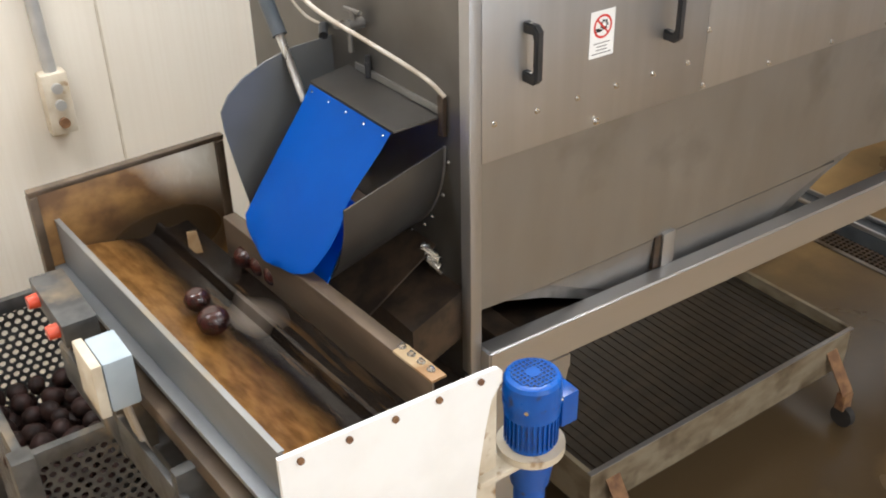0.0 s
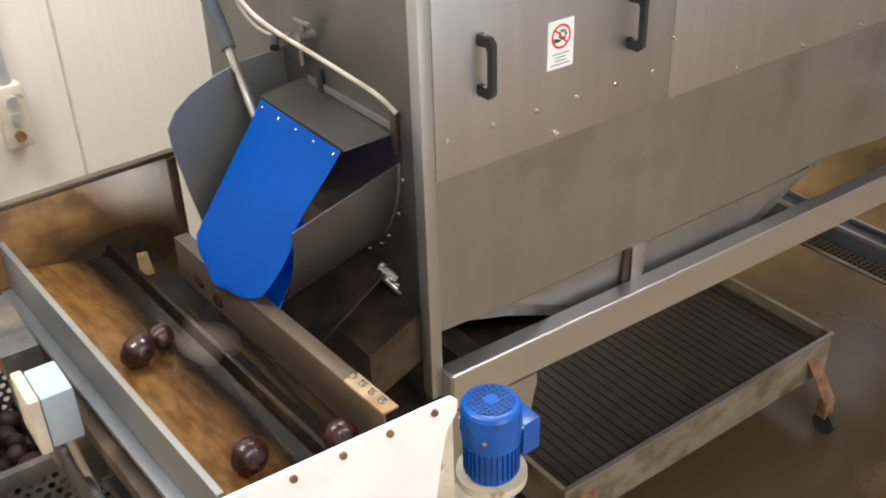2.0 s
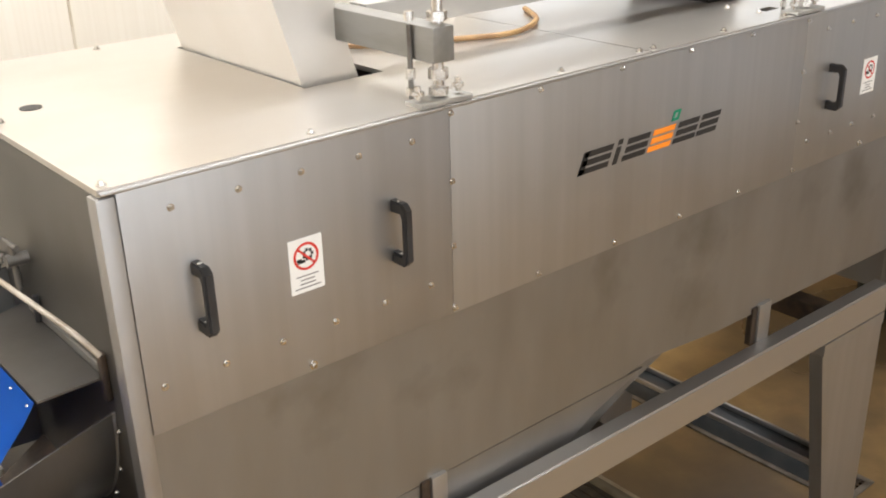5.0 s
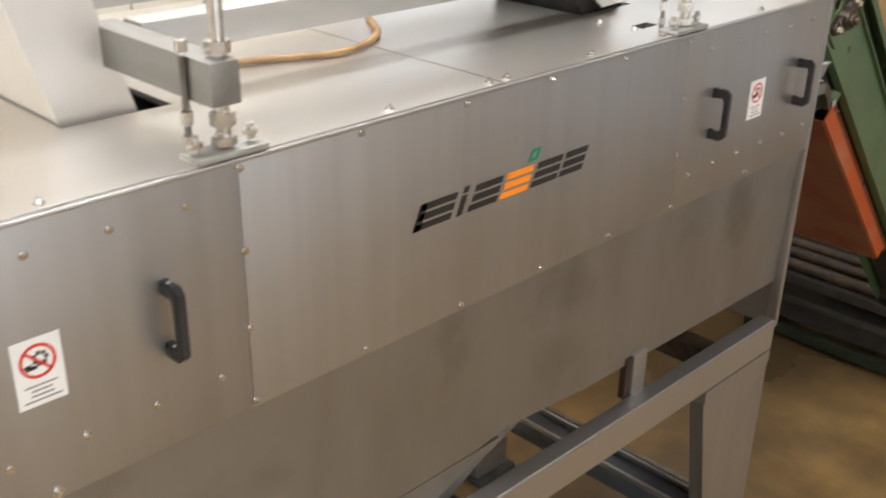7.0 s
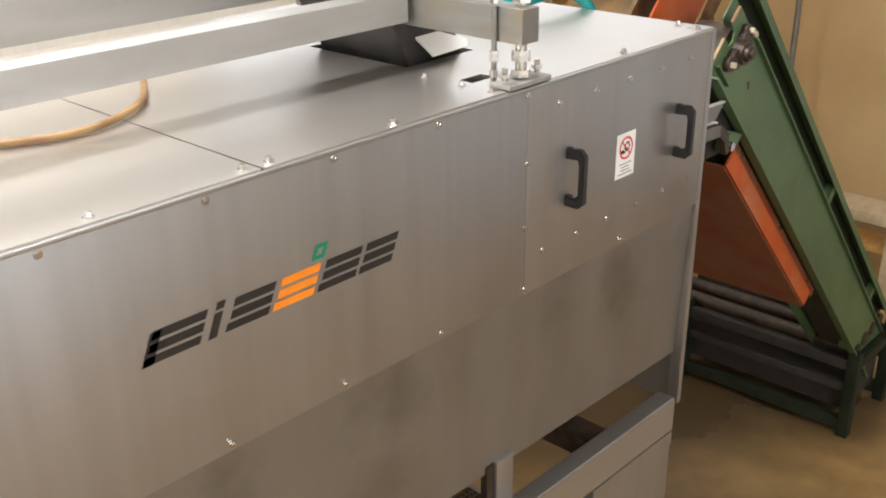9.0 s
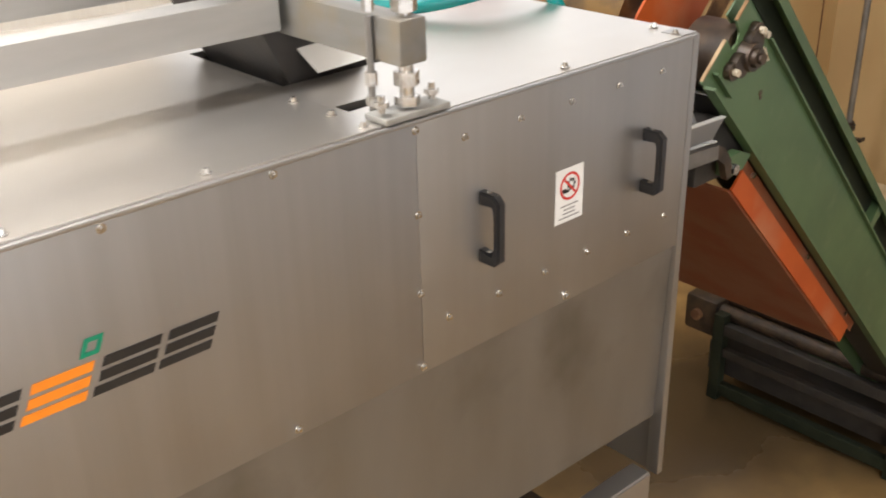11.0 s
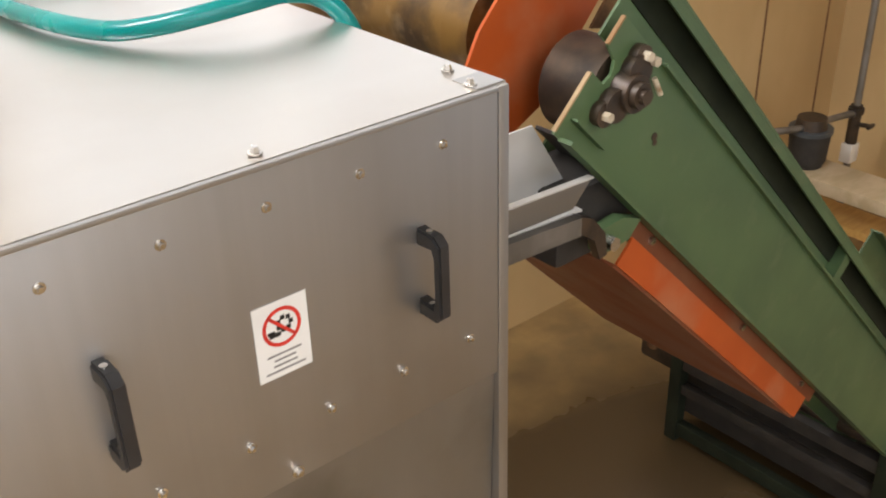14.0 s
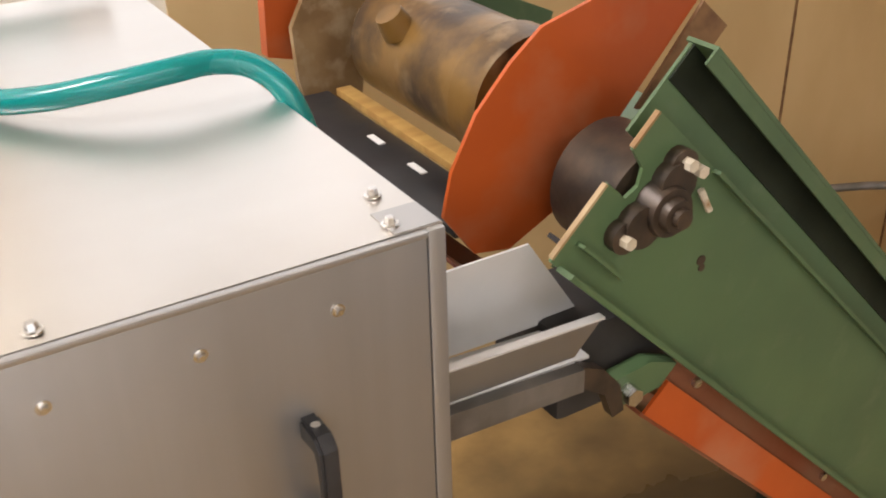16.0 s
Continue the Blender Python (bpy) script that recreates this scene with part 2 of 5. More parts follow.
# Darkened steel, since the trough's shade over the bin is in the colour.
GALV = mat("galvanised_steel", (0.115, 0.113, 0.108), 0.5, 0.5, (0.07, 0.068, 0.065), 14, bump=0.12, third=(0.26, 0.2, 0.13), third_scale=6, third_mix=(0.58, 0.72))
TROUGH_GREY = mat("grey_trough_steel", (0.17, 0.175, 0.18), 0.42, 0.5, (0.21, 0.215, 0.22), 5, (1, 0.5, 2), bump=0.08)
BOX_GREY = mat("box_grey_plastic", (0.38, 0.43, 0.46), 0.5, 0, (0.33, 0.38, 0.41), 9, bump=0.05)
BEET = mat("wet_beet_skin", (0.040, 0.011, 0.008), 0.24, 0, (0.016, 0.006, 0.005), 22, bump=0.25, bump_dist=0.003, third=(0.07, 0.026, 0.018), third_scale=30, third_mix=(0.6, 0.72))
# Darker, duller copy of the beet skin paints the shade inside the bin.
SHADED_BEET = mat("shaded_beet_skin", (0.030, 0.012, 0.009), 0.6, 0, (0.014, 0.007, 0.005), 18, bump=0.4, bump_dist=0.003, spec=0.25)
HOSE = mat("teal_hose", (0.0, 0.19, 0.18), 0.26, 0, (0.0, 0.21, 0.2), 8, bump=0.02)
CABLE = mat("pale_hose", (0.47, 0.42, 0.35), 0.45, 0, (0.34, 0.28, 0.21), 20)
RED_CAP = mat("red_plastic", (0.52, 0.06, 0.018), 0.35, 0, (0.65, 0.06, 0.02), 20)
INK_BLACK = mat("black_vinyl", (0.018, 0.016, 0.015), 0.45, 0, (0.022, 0.02, 0.018), 20, bump=0.02)
INK_ORANGE = mat("orange_vinyl", (0.95, 0.28, 0.012), 0.45, 0, (0.9, 0.26, 0.012), 20, bump=0.02)
INK_GREEN = mat("green_vinyl", (0.0, 0.25, 0.13), 0.45, 0, (0.0, 0.23, 0.12), 20, bump=0.02)
INK_RED = mat("red_vinyl", (0.65, 0.035, 0.02), 0.45, 0, (0.6, 0.03, 0.02), 20, bump=0.02)
INK_GREY = mat("grey_print", (0.22, 0.21, 0.2), 0.5, 0, (0.3, 0.29, 0.28), 60, bump=0.02)
# Same steel as the front, coloured darker because the feed end gets less light.
SHADED_END_PANEL = mat("shaded_feed_end_steel", (0.135, 0.128, 0.115), 0.36, 0.8, (0.18, 0.17, 0.155), 3, (2, 2, 0.6), 60, 0.05, (0.3, 0.7), 0.08, third=(0.13, 0.115, 0.095), third_scale=3, third_mix=(0.5, 0.78))
ARM_GREY = mat("arm_grey", (0.27, 0.262, 0.245), 0.45, 0.5, (0.22, 0.213, 0.195), 6, (3, 0.6, 3), bump=0.1, third=(0.26, 0.22, 0.16), third_scale=6)
TAN_RUBBER = mat("tan_rubber", (0.36, 0.22, 0.09), 0.5, 0, (0.25, 0.14, 0.06), 14, bump=0.1)
STRUT_GREY = mat("strut_enamel", (0.06, 0.07, 0.08), 0.35, 0.2, (0.08, 0.09, 0.10), 9, bump=0.04)
# Pale half-metal colour carries the bright reflections on the steam duct.
LIT_DUCT = mat("lit_duct_steel", (0.76, 0.74, 0.71), 0.40, 0.5, (0.70, 0.66, 0.60), 3, (1, 1, 0.4), 8, 0.004, (0.3, 0.7), 0.05)
BENCH_PALE = mat("pale_bench_paint", (0.52, 0.42, 0.28), 0.5, 0, (0.42, 0.33, 0.2), 5, (1, 3, 3), 30, 0.1)
GLASS = mat("window_glass", (0.9, 0.92, 0.92), 0.05, 0, (0.88, 0.9, 0.9), 4, bump=0.0, rough_var=0.02)
GLASS.node_tree.nodes["Principled BSDF"].inputs["Transmission Weight"].default_value = 1.0
GEAR_TAN = mat("stained_cast_tan", (0.30, 0.19, 0.085), 0.6, 0, (0.20, 0.115, 0.045), 10, bump=0.35, third=(0.36, 0.26, 0.15), third_scale=22, third_mix=(0.5, 0.7))
PINE = mat("yellow_pine", (0.55, 0.33, 0.10), 0.5, 0, (0.46, 0.26, 0.075), 6, (1, 6, 6), 40, 0.1)
PAPER = mat("white_vinyl", (0.84, 0.83, 0.80), 0.45, 0, (0.8, 0.79, 0.76), 9, bump=0.02)
CHROME = mat("chrome_rod", (0.5, 0.5, 0.5), 0.3, 1.0, (0.7, 0.7, 0.7), 12, bump=0.01)
LAMP_GLOW = bpy.data.materials.new("lamp_diffuser")
LAMP_GLOW.use_nodes = True
LAMP_GLOW.node_tree.nodes["Principled BSDF"].inputs["Emission Color"].default_value = (1, 0.94, 0.85, 1)
LAMP_GLOW.node_tree.nodes["Principled BSDF"].inputs["Emission Strength"].default_value = 5.0

# ---- mesh helpers ----
def box(bm, x0, x1, y0, y1, z0, z1, bevel=0.0):
    made = bmesh.ops.create_cube(bm, size=1.0, matrix=Matrix.LocRotScale(((x0 + x1) / 2, (y0 + y1) / 2, (z0 + z1) / 2), None, (x1 - x0, y1 - y0, z1 - z0)))
    if bevel:
        edges = list({e for v in made["verts"] for e in v.link_edges})
        bmesh.ops.bevel(bm, geom=edges, offset=bevel, segments=2, affect="EDGES", profile=0.6)
    return bm


def bx(x0, x1, y0, y1, z0, z1, bevel=0.0):
    return box(bmesh.new(), x0, x1, y0, y1, z0, z1, bevel)


def cyl(bm, p, q, r, r2=None, seg=20, caps=True):
    p, q = Vector(p), Vector(q)
    m = Matrix.Translation((p + q) / 2) @ (q - p).to_track_quat("Z", "Y").to_matrix().to_4x4()
    bmesh.ops.create_cone(bm, cap_ends=caps, segments=seg, radius1=r, radius2=r if r2 is None else r2, depth=(q - p).length, matrix=m)
    return bm


def prism(bm, outline, axis, a, b, flip=False):
    """An outline of (u, v) drawn out along an axis from a to b."""
    def at(u, v, w):
        return {"x": (w, u, v), "y": (u, w, v), "z": (u, v, w)}[axis]
    lo = [bm.verts.new(at(u, v, a)) for u, v in outline]
    hi = [bm.verts.new(at(u, v, b)) for u, v in outline]
    n = len(outline)
    bm.faces.new(lo)
    bm.faces.new(hi[::-1])
    for i in range(n):
        bm.faces.new((lo[i], hi[i], hi[(i + 1) % n], lo[(i + 1) % n]))
    bmesh.ops.recalc_face_normals(bm, faces=bm.faces[:])
    return bm


def tube(bm, points, r, seg=12):
    """A round tube along a smooth line through points."""
    pts = [Vector(p) for p in points]
    line = []
    for i in range(len(pts) - 1):
        a, b, c, d = pts[max(i - 1, 0)], pts[i], pts[i + 1], pts[min(i + 2, len(pts) - 1)]
        for k in range(8):
            t = k / 8
            line.append(0.5 * ((2 * b) + (c - a) * t + (2 * a - 5 * b + 4 * c - d) * t * t + (3 * b - a - 3 * c + d) * t ** 3))
    line.append(pts[-1])
    rings = []
    side = None
    for i, p in enumerate(line):
        way = (line[min(i + 1, len(line) - 1)] - line[max(i - 1, 0)]).normalized()
        if side is None:
            side = way.orthogonal().normalized()
        side = (side - way * side.dot(way)).normalized()
        other = way.cross(side)
        rings.append([bm.verts.new(p + r * (math.cos(2 * math.pi * k / seg) * side + math.sin(2 * math.pi * k / seg) * other)) for k in range(seg)])
    for a, b in zip(rings, rings[1:]):
        for k in range(seg):
            bm.faces.new((a[k], a[(k + 1) % seg], b[(k + 1) % seg], b[k]))
    bm.faces.new(rings[0][::-1])
    bm.faces.new(rings[-1])
    return bm


def mesh_of(name, bm, material, smooth=True):
    me = bpy.data.meshes.new(name)
    bm.to_mesh(me)
    bm.free()
    me.materials.append(material)
    if smooth:
        for p in me.polygons:
            p.use_smooth = True
        me.set_sharp_from_angle(angle=radians(35))
    return me


def part(name, bm, material, parent=None, label=""):
    ob = new(name, mesh_of(name, bm, material))
    ob.parent = parent
    return tagged(ob, label)


def thing(name, label, category, m=None, group="", kind=""):
    ob = new(name)
    ob.empty_display_size = 0.1
    if m is not None:
        ob.matrix_world = m
    return tagged(ob, label, category, group, kind)


def structure(name, bm, material, label):
    return tagged(new(name, mesh_of(name, bm, material)), label, "structure", kind="structure")


# ---- hall ----
WX0, WX1, WY0, WY1, H = -4.0, 7.0, -6.0, 1.9, 4.4
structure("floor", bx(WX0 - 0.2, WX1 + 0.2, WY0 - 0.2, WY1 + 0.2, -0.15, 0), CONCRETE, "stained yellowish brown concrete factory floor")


def holed_wall(name, way, lo, hi, near, far, z0, z1, hole, material, label):
    """A wall along x or y, from lo to hi, with one opening (from, to, bottom, top) right through it."""
    a, b, c, d = hole
    bm = bmesh.new()
    for u0, u1, w0, w1 in ((lo, a, z0, z1), (b, hi, z0, z1), (a, b, z0, c), (a, b, d, z1)):
        if u1 - u0 > 1e-6 and w1 - w0 > 1e-6:
            box(bm, *((u0, u1, near, far) if way == "x" else (near, far, u0, u1)), w0, w1)
    bmesh.ops.remove_doubles(bm, verts=bm.verts, dist=1e-5)
    return structure(name, bm, material, label)


def window_in(name, way, a, b, c, d, at, panes, label):
    """A framed window of several panes that fills an opening."""
    def slab(u0, u1, w0, w1, v0, v1):
        return bx(u0, u1, at + v0, at + v1, w0, w1, 0.002) if way == "x" else bx(at + v0, at + v1, u0, u1, w0, w1, 0.002)
    win = thing(name, label, "structure", kind="structure")
    for w0, w1 in ((c, c + 0.05), (d - 0.05, d)):
        part("window_frame", slab(a, b, w0, w1, -0.02, 0.02), WHITE, win)
    step = (b - a) / panes
    for k in range(panes + 1):
        u = min(max(a + step * k - 0.025, a), b - 0.05)
        part("mullion", slab(u, u + 0.05, c + 0.051, d - 0.051, -0.02, 0.02), WHITE, win)
    for k in range(panes):
        pane = part("pane", slab(a + step * k + 0.03, a + step * (k + 1) - 0.03, c + 0.052, d - 0.052, -0.003, 0.003), GLASS, win)
        pane.visible_shadow = False


grate = thing("floor_grate", "dark cast floor drain grate beside the cooker", "drain grate")
for x0, x1, y0, y1 in ((2.84, 2.865, 0.10, 1.40), (3.045, 3.07, 0.10, 1.40), (2.866, 3.044, 0.10, 0.125), (2.866, 3.044, 1.375, 1.40)):
    part("grate_frame", bx(x0, x1, y0, y1, 0.0, 0.008, 0.001), DARK_STEEL, grate)
# Thin dark sheet on the floor stands in for the drain's depth.
part("gutter", bx(2.866, 3.044, 0.126, 1.374, 0.0005, 0.002), DARK_WET, grate)
for k in range(6):
    part("long_bar", bx(2.888 + 0.027 * k, 2.897 + 0.027 * k, 0.126, 1.374, 0.0025, 0.007), GREASE_AND_SHADE, grate)
for k in range(44):
    part("cross_bar", bx(2.866, 3.044, 0.140 + 0.028 * k, 0.149 + 0.028 * k, 0.0045, 0.008), GREASE_AND_SHADE, grate)
wall_n = structure("wall_north", bx(WX0, 2.3, WY1, WY1 + 0.12, 0, H), WALL, "cream ribbed sandwich panel wall")
structure("wall_north_lower", bx(2.3, 3.0, WY1, WY1 + 0.12, 0, 2.05), WALL, "cream ribbed sandwich panel wall")
holed_wall("wall_north_upper", "x", 2.3, WX1, WY1, WY1 + 0.12, 2.05, H, (2.5, 6.5, 2.25, 3.55), WALL, "cream ribbed sandwich panel wall with a high window")
window_in("window_1", "x", 2.5, 6.5, 2.25, 3.55, WY1 + 0.06, 4, "high white framed window band")
structure("wall_north_tan", bx(3.0, WX1, WY1 - 0.01, WY1 + 0.12, 0, 2.05), TAN_WALL, "tan painted panel wall behind the conveyor")
for sx in (4.4, 5.4, 6.24, 6.82):
    part("joint", bx(sx - 0.006, sx + 0.006, WY1 - 0.014, WY1 - 0.008, 0, 2.05), RUST, bpy.data.objects["wall_north_tan"])
# The gateway is unseen, added only to hold the eastern fill lamp.
holed_wall("wall_east", "y", WY0, WY1 + 0.12, WX1, WX1 + 0.12, 0, H, (-5.2, -1.6, 0.0, 3.1), TAN_WALL, "tan painted end wall with an unseen gateway added for fill light")
structure("wall_west", bx(WX0 - 0.12, WX0, WY0, WY1 + 0.12, 0, H), WALL, "cream panel wall closing the hall")
# This wall's window is invented to house the southern fill lamp.
holed_wall("wall_south", "x", WX0, WX1, WY0 - 0.12, WY0, 0, H, (-2.0, 2.0, 0.9, 3.5), WALL, "cream panel wall with an unseen window added for fill light")
window_in("fill_window", "x", -2.0, 2.0, 0.9, 3.5, WY0 - 0.06, 4, "unseen white window frame added round a fill lamp")
structure("ceiling", bx(WX0 - 0.2, WX1 + 0.2, WY0 - 0.2, WY1 + 0.2, H, H + 0.1), CEILING, "pale painted hall ceiling")
for i, sx in enumerate((-2.84, -1.955, -1.07, -0.185, 0.70, 1.585)):
    part("joint", bx(sx - 0.004, sx + 0.004, WY1 - 0.004, WY1 + 0.002, 0, H), CREAM_METAL, wall_n)
# Housings for the added, unseen ceiling lamps.
for lx, ly, lz, watts in LAMPS:
    lamp = thing("ceiling_lamp", "long unseen ceiling lamp added to light the hall", "lamp", pose(lx, ly, lz), "ceiling lamps")
    part("housing", bx(-0.8, 0.8, -0.17, 0.17, 0.0, 0.15, 0.01), WHITE, lamp)
    part("diffuser", bx(-0.75, 0.75, -0.15, 0.15, -0.03, -0.003, 0.008), LAMP_GLOW, lamp)

# ---- cooking machine ----
machine = thing("cooking_machine", "long brushed stainless steel vegetable cooker on a tube frame", "machine")
LEN, DEEP, TOP = 2.7, 1.04, 2.11
# top sheet with two openings
def sheet_with_holes(x0, x1, y0, y1, z0, z1, holes):
    xs = sorted({x0, x1, *[h[0] for h in holes], *[h[1] for h in holes]})
    ys = sorted({y0, y1, *[h[2] for h in holes], *[h[3] for h in holes]})
    bm = bmesh.new()
    for xa, xb in zip(xs, xs[1:]):
        for ya, yb in zip(ys, ys[1:]):
            if not any(h[0] <= (xa + xb) / 2 <= h[1] and h[2] <= (ya + yb) / 2 <= h[3] for h in holes):
                box(bm, xa, xb, ya, yb, z0, z1)
    bmesh.ops.remove_doubles(bm, verts=bm.verts, dist=1e-5)
    return bm
part("top_sheet", sheet_with_holes(-0.004, 1.318, 0.003, DEEP, TOP - 0.012, TOP, [(0.57, 0.775, 0.30, 0.87)]), LIT_TOP_STEEL, machine, "brushed steel lid sheet")
part("top_sheet", sheet_with_holes(1.322, 1.905, 0.003, DEEP, TOP - 0.012, TOP, []), LIT_TOP_STEEL, machine)
part("top_sheet", sheet_with_holes(1.909, LEN, 0.003, DEEP, TOP - 0.014, TOP - 0.002, [(1.925, 2.14, 0.29, 0.60), (1.918, 1.985, 0.10, 0.135)]), LIT_TOP_STEEL, machine)
part("top_edge", bx(-0.002, LEN - 0.02, -0.0065, 0.0025, TOP - 0.0095, TOP - 0.0028, 0.002), RAIL_STEEL, machine, "bright folded top edge")
# front panels
for xa, xb in ((0.022, 0.7006), (0.7014, 1.9646), (1.9654, 2.679)):
    part("front_panel", bx(xa, xb, -0.004, 0.006, 1.658, TOP - 0.010, 0.0007), STEEL, machine, "brushed steel upper panel")
part("corner_post", bx(-0.012, 0.02, -0.007, 0.03, 1.10, TOP - 0.013, 0.004), STEEL, machine)
part("corner_post", bx(2.68, LEN, -0.005, 0.03, 1.05, TOP - 0.003, 0.004), STEEL, machine)
LOW = [(0.022, 1.657), (2.679, 1.657), (2.679, 1.212), (1.70, 1.243), (1.40, 1.272), (1.30, 1.256), (0.24, 1.252), (0.20, 1.254), (0.022, 1.262)]
bm = prism(bmesh.new(), LOW, "y", 0.004, 0.012)
for v in bm.verts:
    v.co.y += (1.657 - v.co.z) * 0.035
part("lower_panel", bm, DULL_STEEL, machine, "dull stained steel lower side panel, downward shade put into its colour")
bm = prism(bmesh.new(), [(0.245, 1.2505), (1.375, 1.2535), (1.19, 1.185), (1.02, 1.085), (0.60, 1.085), (0.488, 1.132)], "y", 0.018, 0.026)
for v in bm.verts:
    v.co.y += (1.2535 - v.co.z) * 0.10
part("belly_sheet", bm, DULL_STEEL, machine, "folded steel belly sheet sloping inwards")
part("back_panel", bx(0, LEN, DEEP - 0.01, DEEP, 1.05, TOP - 0.013), DULL_STEEL, machine)
part("end_panel", bx(-0.004, 0.006, 0.03, DEEP, 1.05, TOP - 0.013), SHADED_END_PANEL, machine, "steel feed end panel with its shade put into the colour")
part("end_panel", bx(LEN - 0.014, LEN - 0.004, 0.03, 0.05, 1.05, TOP - 0.015), DULL_STEEL, machine)
bm = sheet_with_holes(0.05, DEEP, 1.05, TOP - 0.015, LEN - 0.014, LEN - 0.004, [(0.12, 0.42, 1.80, 2.0)])
bm.transform(Matrix(((0, 0, 1, 0), (1, 0, 0, 0), (0, 1, 0, 0), (0, 0, 0, 1))))
part("end_panel", bm, DULL_STEEL, machine)
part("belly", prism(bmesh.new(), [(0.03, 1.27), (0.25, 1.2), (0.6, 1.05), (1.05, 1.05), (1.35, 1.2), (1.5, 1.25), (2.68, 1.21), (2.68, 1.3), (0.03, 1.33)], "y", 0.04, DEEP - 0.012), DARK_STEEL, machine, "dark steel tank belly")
# Added dark sheet, stands in for the shaded inside behind the belly gap.
part("gap_shade_sheet", bx(0.03, 1.34, 0.06, 1.02, 1.030, 1.046), GREASE_AND_SHADE, machine, "dark sheet added to keep the gap under the tank dark")
# rail, uprights, legs
def rail_z(x):
    return 1.175 - 0.019 * x
def rail(y0, y1, x0, x1):
    return prism(bmesh.new(), [(x0, rail_z(x0)), (x1, rail_z(x1)), (x1, rail_z(x1) - 0.105), (x0, rail_z(x0) - 0.105)], "y", y0, y1)
for y0, y1 in ((-0.043, 0.012), (DEEP - 0.03, DEEP + 0.03)):
    bm = rail(y0, y1, 0.018, 2.60)
    bmesh.ops.bevel(bm, geom=bm.edges[:], offset=0.005, segments=3, affect="EDGES")
    part("rail", bm, RAIL_STEEL, machine, "long steel box rail")
    for x0, x1 in ((0.61, 0.68), (1.87, 1.955)):
        part("upright", bx(x0 + 0.026, x1, y0 + 0.049, y1 + 0.02, rail_z(x0) - 0.004, 1.262, 0.002), STEEL, machine)
        # Dark block paints the shaded left face and gap of the upright.
        part("upright_shade", bx(x0, x0 + 0.024, y0 + 0.055, y1 + 0.02, rail_z(x0) - 0.004, 1.258, 0.002), GREASE_AND_SHADE, machine, "dark block for the shaded side of the upright")
    for x0, x1, s in ((2.22, 2.595, 1), (0.275, -0.01, -1)):
        lo, ins = 0.02, 0.2
        out = [(x0, rail_z(x0) - 0.15), (x1, rail_z(x1) - 0.15), (x1, lo), (x0 + s * ins, lo)]
        part("leg", prism(bmesh.new(), out, "y", y0 + 0.004, y1 - 0.004), STEEL, machine, "wide tapered steel leg")
        part("leg_plate", prism(bmesh.new(), [(x0, rail_z(x0) - 0.107), (x1, rail_z(x1) - 0.107), (x1, rail_z(x1) - 0.148), (x0, rail_z(x0) - 0.148)], "y", y0, y1), STEEL, machine)
        part("foot", bx(min(x1, x0 + s * ins) - 0.02, max(x1, x0 + s * ins) + 0.02, y0 - 0.03, y1 + 0.03, 0, 0.022, 0.003), GALV, machine)
for bxx in (2.33, 0.12):
    # Solid dark bar replaces the shaded hollow of an open channel.
    part("cross_channel", bx(bxx, bxx + 0.11, 0.01, DEEP - 0.03, 0.42, 0.485, 0.003), STRUT_GREY, machine, "cross channel between the legs, its shaded inside as a dark bar")
    for u in (0.0, 0.098):
        part("channel_flange", bx(bxx + u, bxx + u + 0.012, 0.012, DEEP - 0.032, 0.486, 0.505, 0.002), RAIL_STEEL, machine)
    # Near-black colour paints the shadow this tube lies in.
    part("cross_tube", bx(bxx - 0.02, bxx + 0.05, 0.012, DEEP - 0.03, rail_z(bxx) - 0.1, rail_z(bxx) - 0.03, 0.004), GREASE_AND_SHADE, machine)

# bolts on the front and the top
def bolt_mesh(r, h):
    bm = bmesh.new()
    cyl(bm, (0, 0, 0), (0, 0, h * 0.25), r * 1.5, seg=14)
    cyl(bm, (0, 0, h * 0.25), (0, 0, h), r, r * 0.75, seg=6)
    return mesh_of("bolt", bm, BRIGHT)
BOLT, BIG_BOLT = bolt_mesh(0.0045, 0.007), bolt_mesh(0.006, 0.009)
def bolt(me, m, parent):
    ob = new("bolt", me)
    ob.parent = parent
    ob.matrix_basis = m
for sx in (0.704, 1.963):
    for sz in (2.091, 1.951, 1.811, 1.671):
        bolt(BOLT, pose(sx, -0.004, sz, 90), machine)
for k in range(5):
    for x0, dx in ((0.108, 0.1245), (2.066, 0.1295)):
        bolt(BOLT, pose(x0 + dx * k, -0.004, 2.055, 90), machine)
for k in range(6):
    for x0, dx in ((0.054, 0.1175), (2.024, 0.12)):
        bolt(BOLT, pose(x0 + dx * k, -0.004, 1.743, 90), machine)
for sx in (0.951, 1.208, 1.456, 1.706):
    bolt(BOLT, pose(sx, -0.004, 1.671, 90), machine)
    bolt(BOLT, pose(sx, -0.004, 2.092, 90), machine)
for sx in (0.349, 2.324):
    bolt(BIG_BOLT, pose(sx, -0.004, 1.671, 90), machine)
for sx in (0.012, 0.40, 1.04, 1.298, 1.348, 1.62, 1.885, 2.334, 2.655):
    bolt(BIG_BOLT, pose(sx, 0.022, TOP - 0.001, 0, 0, 20), machine)
for sx, sy in ((2.67, 0.085), (1.885, 0.20), (1.885, 0.10), (0.02, 0.5), (0.42, 1.0), (1.3, 1.0)):
    bolt(BIG_BOLT, pose(sx, sy, TOP - 0.001, 0, 0, 50), machine)
part("corner_patch", bx(2.650, 2.699, 0.004, 0.052, TOP - 0.003, TOP - 0.0008), RAIL_STEEL, machine, "small welded corner patch")
# Black disc laid on the lid paints the dark inside of a hole.
bm = bmesh.new()
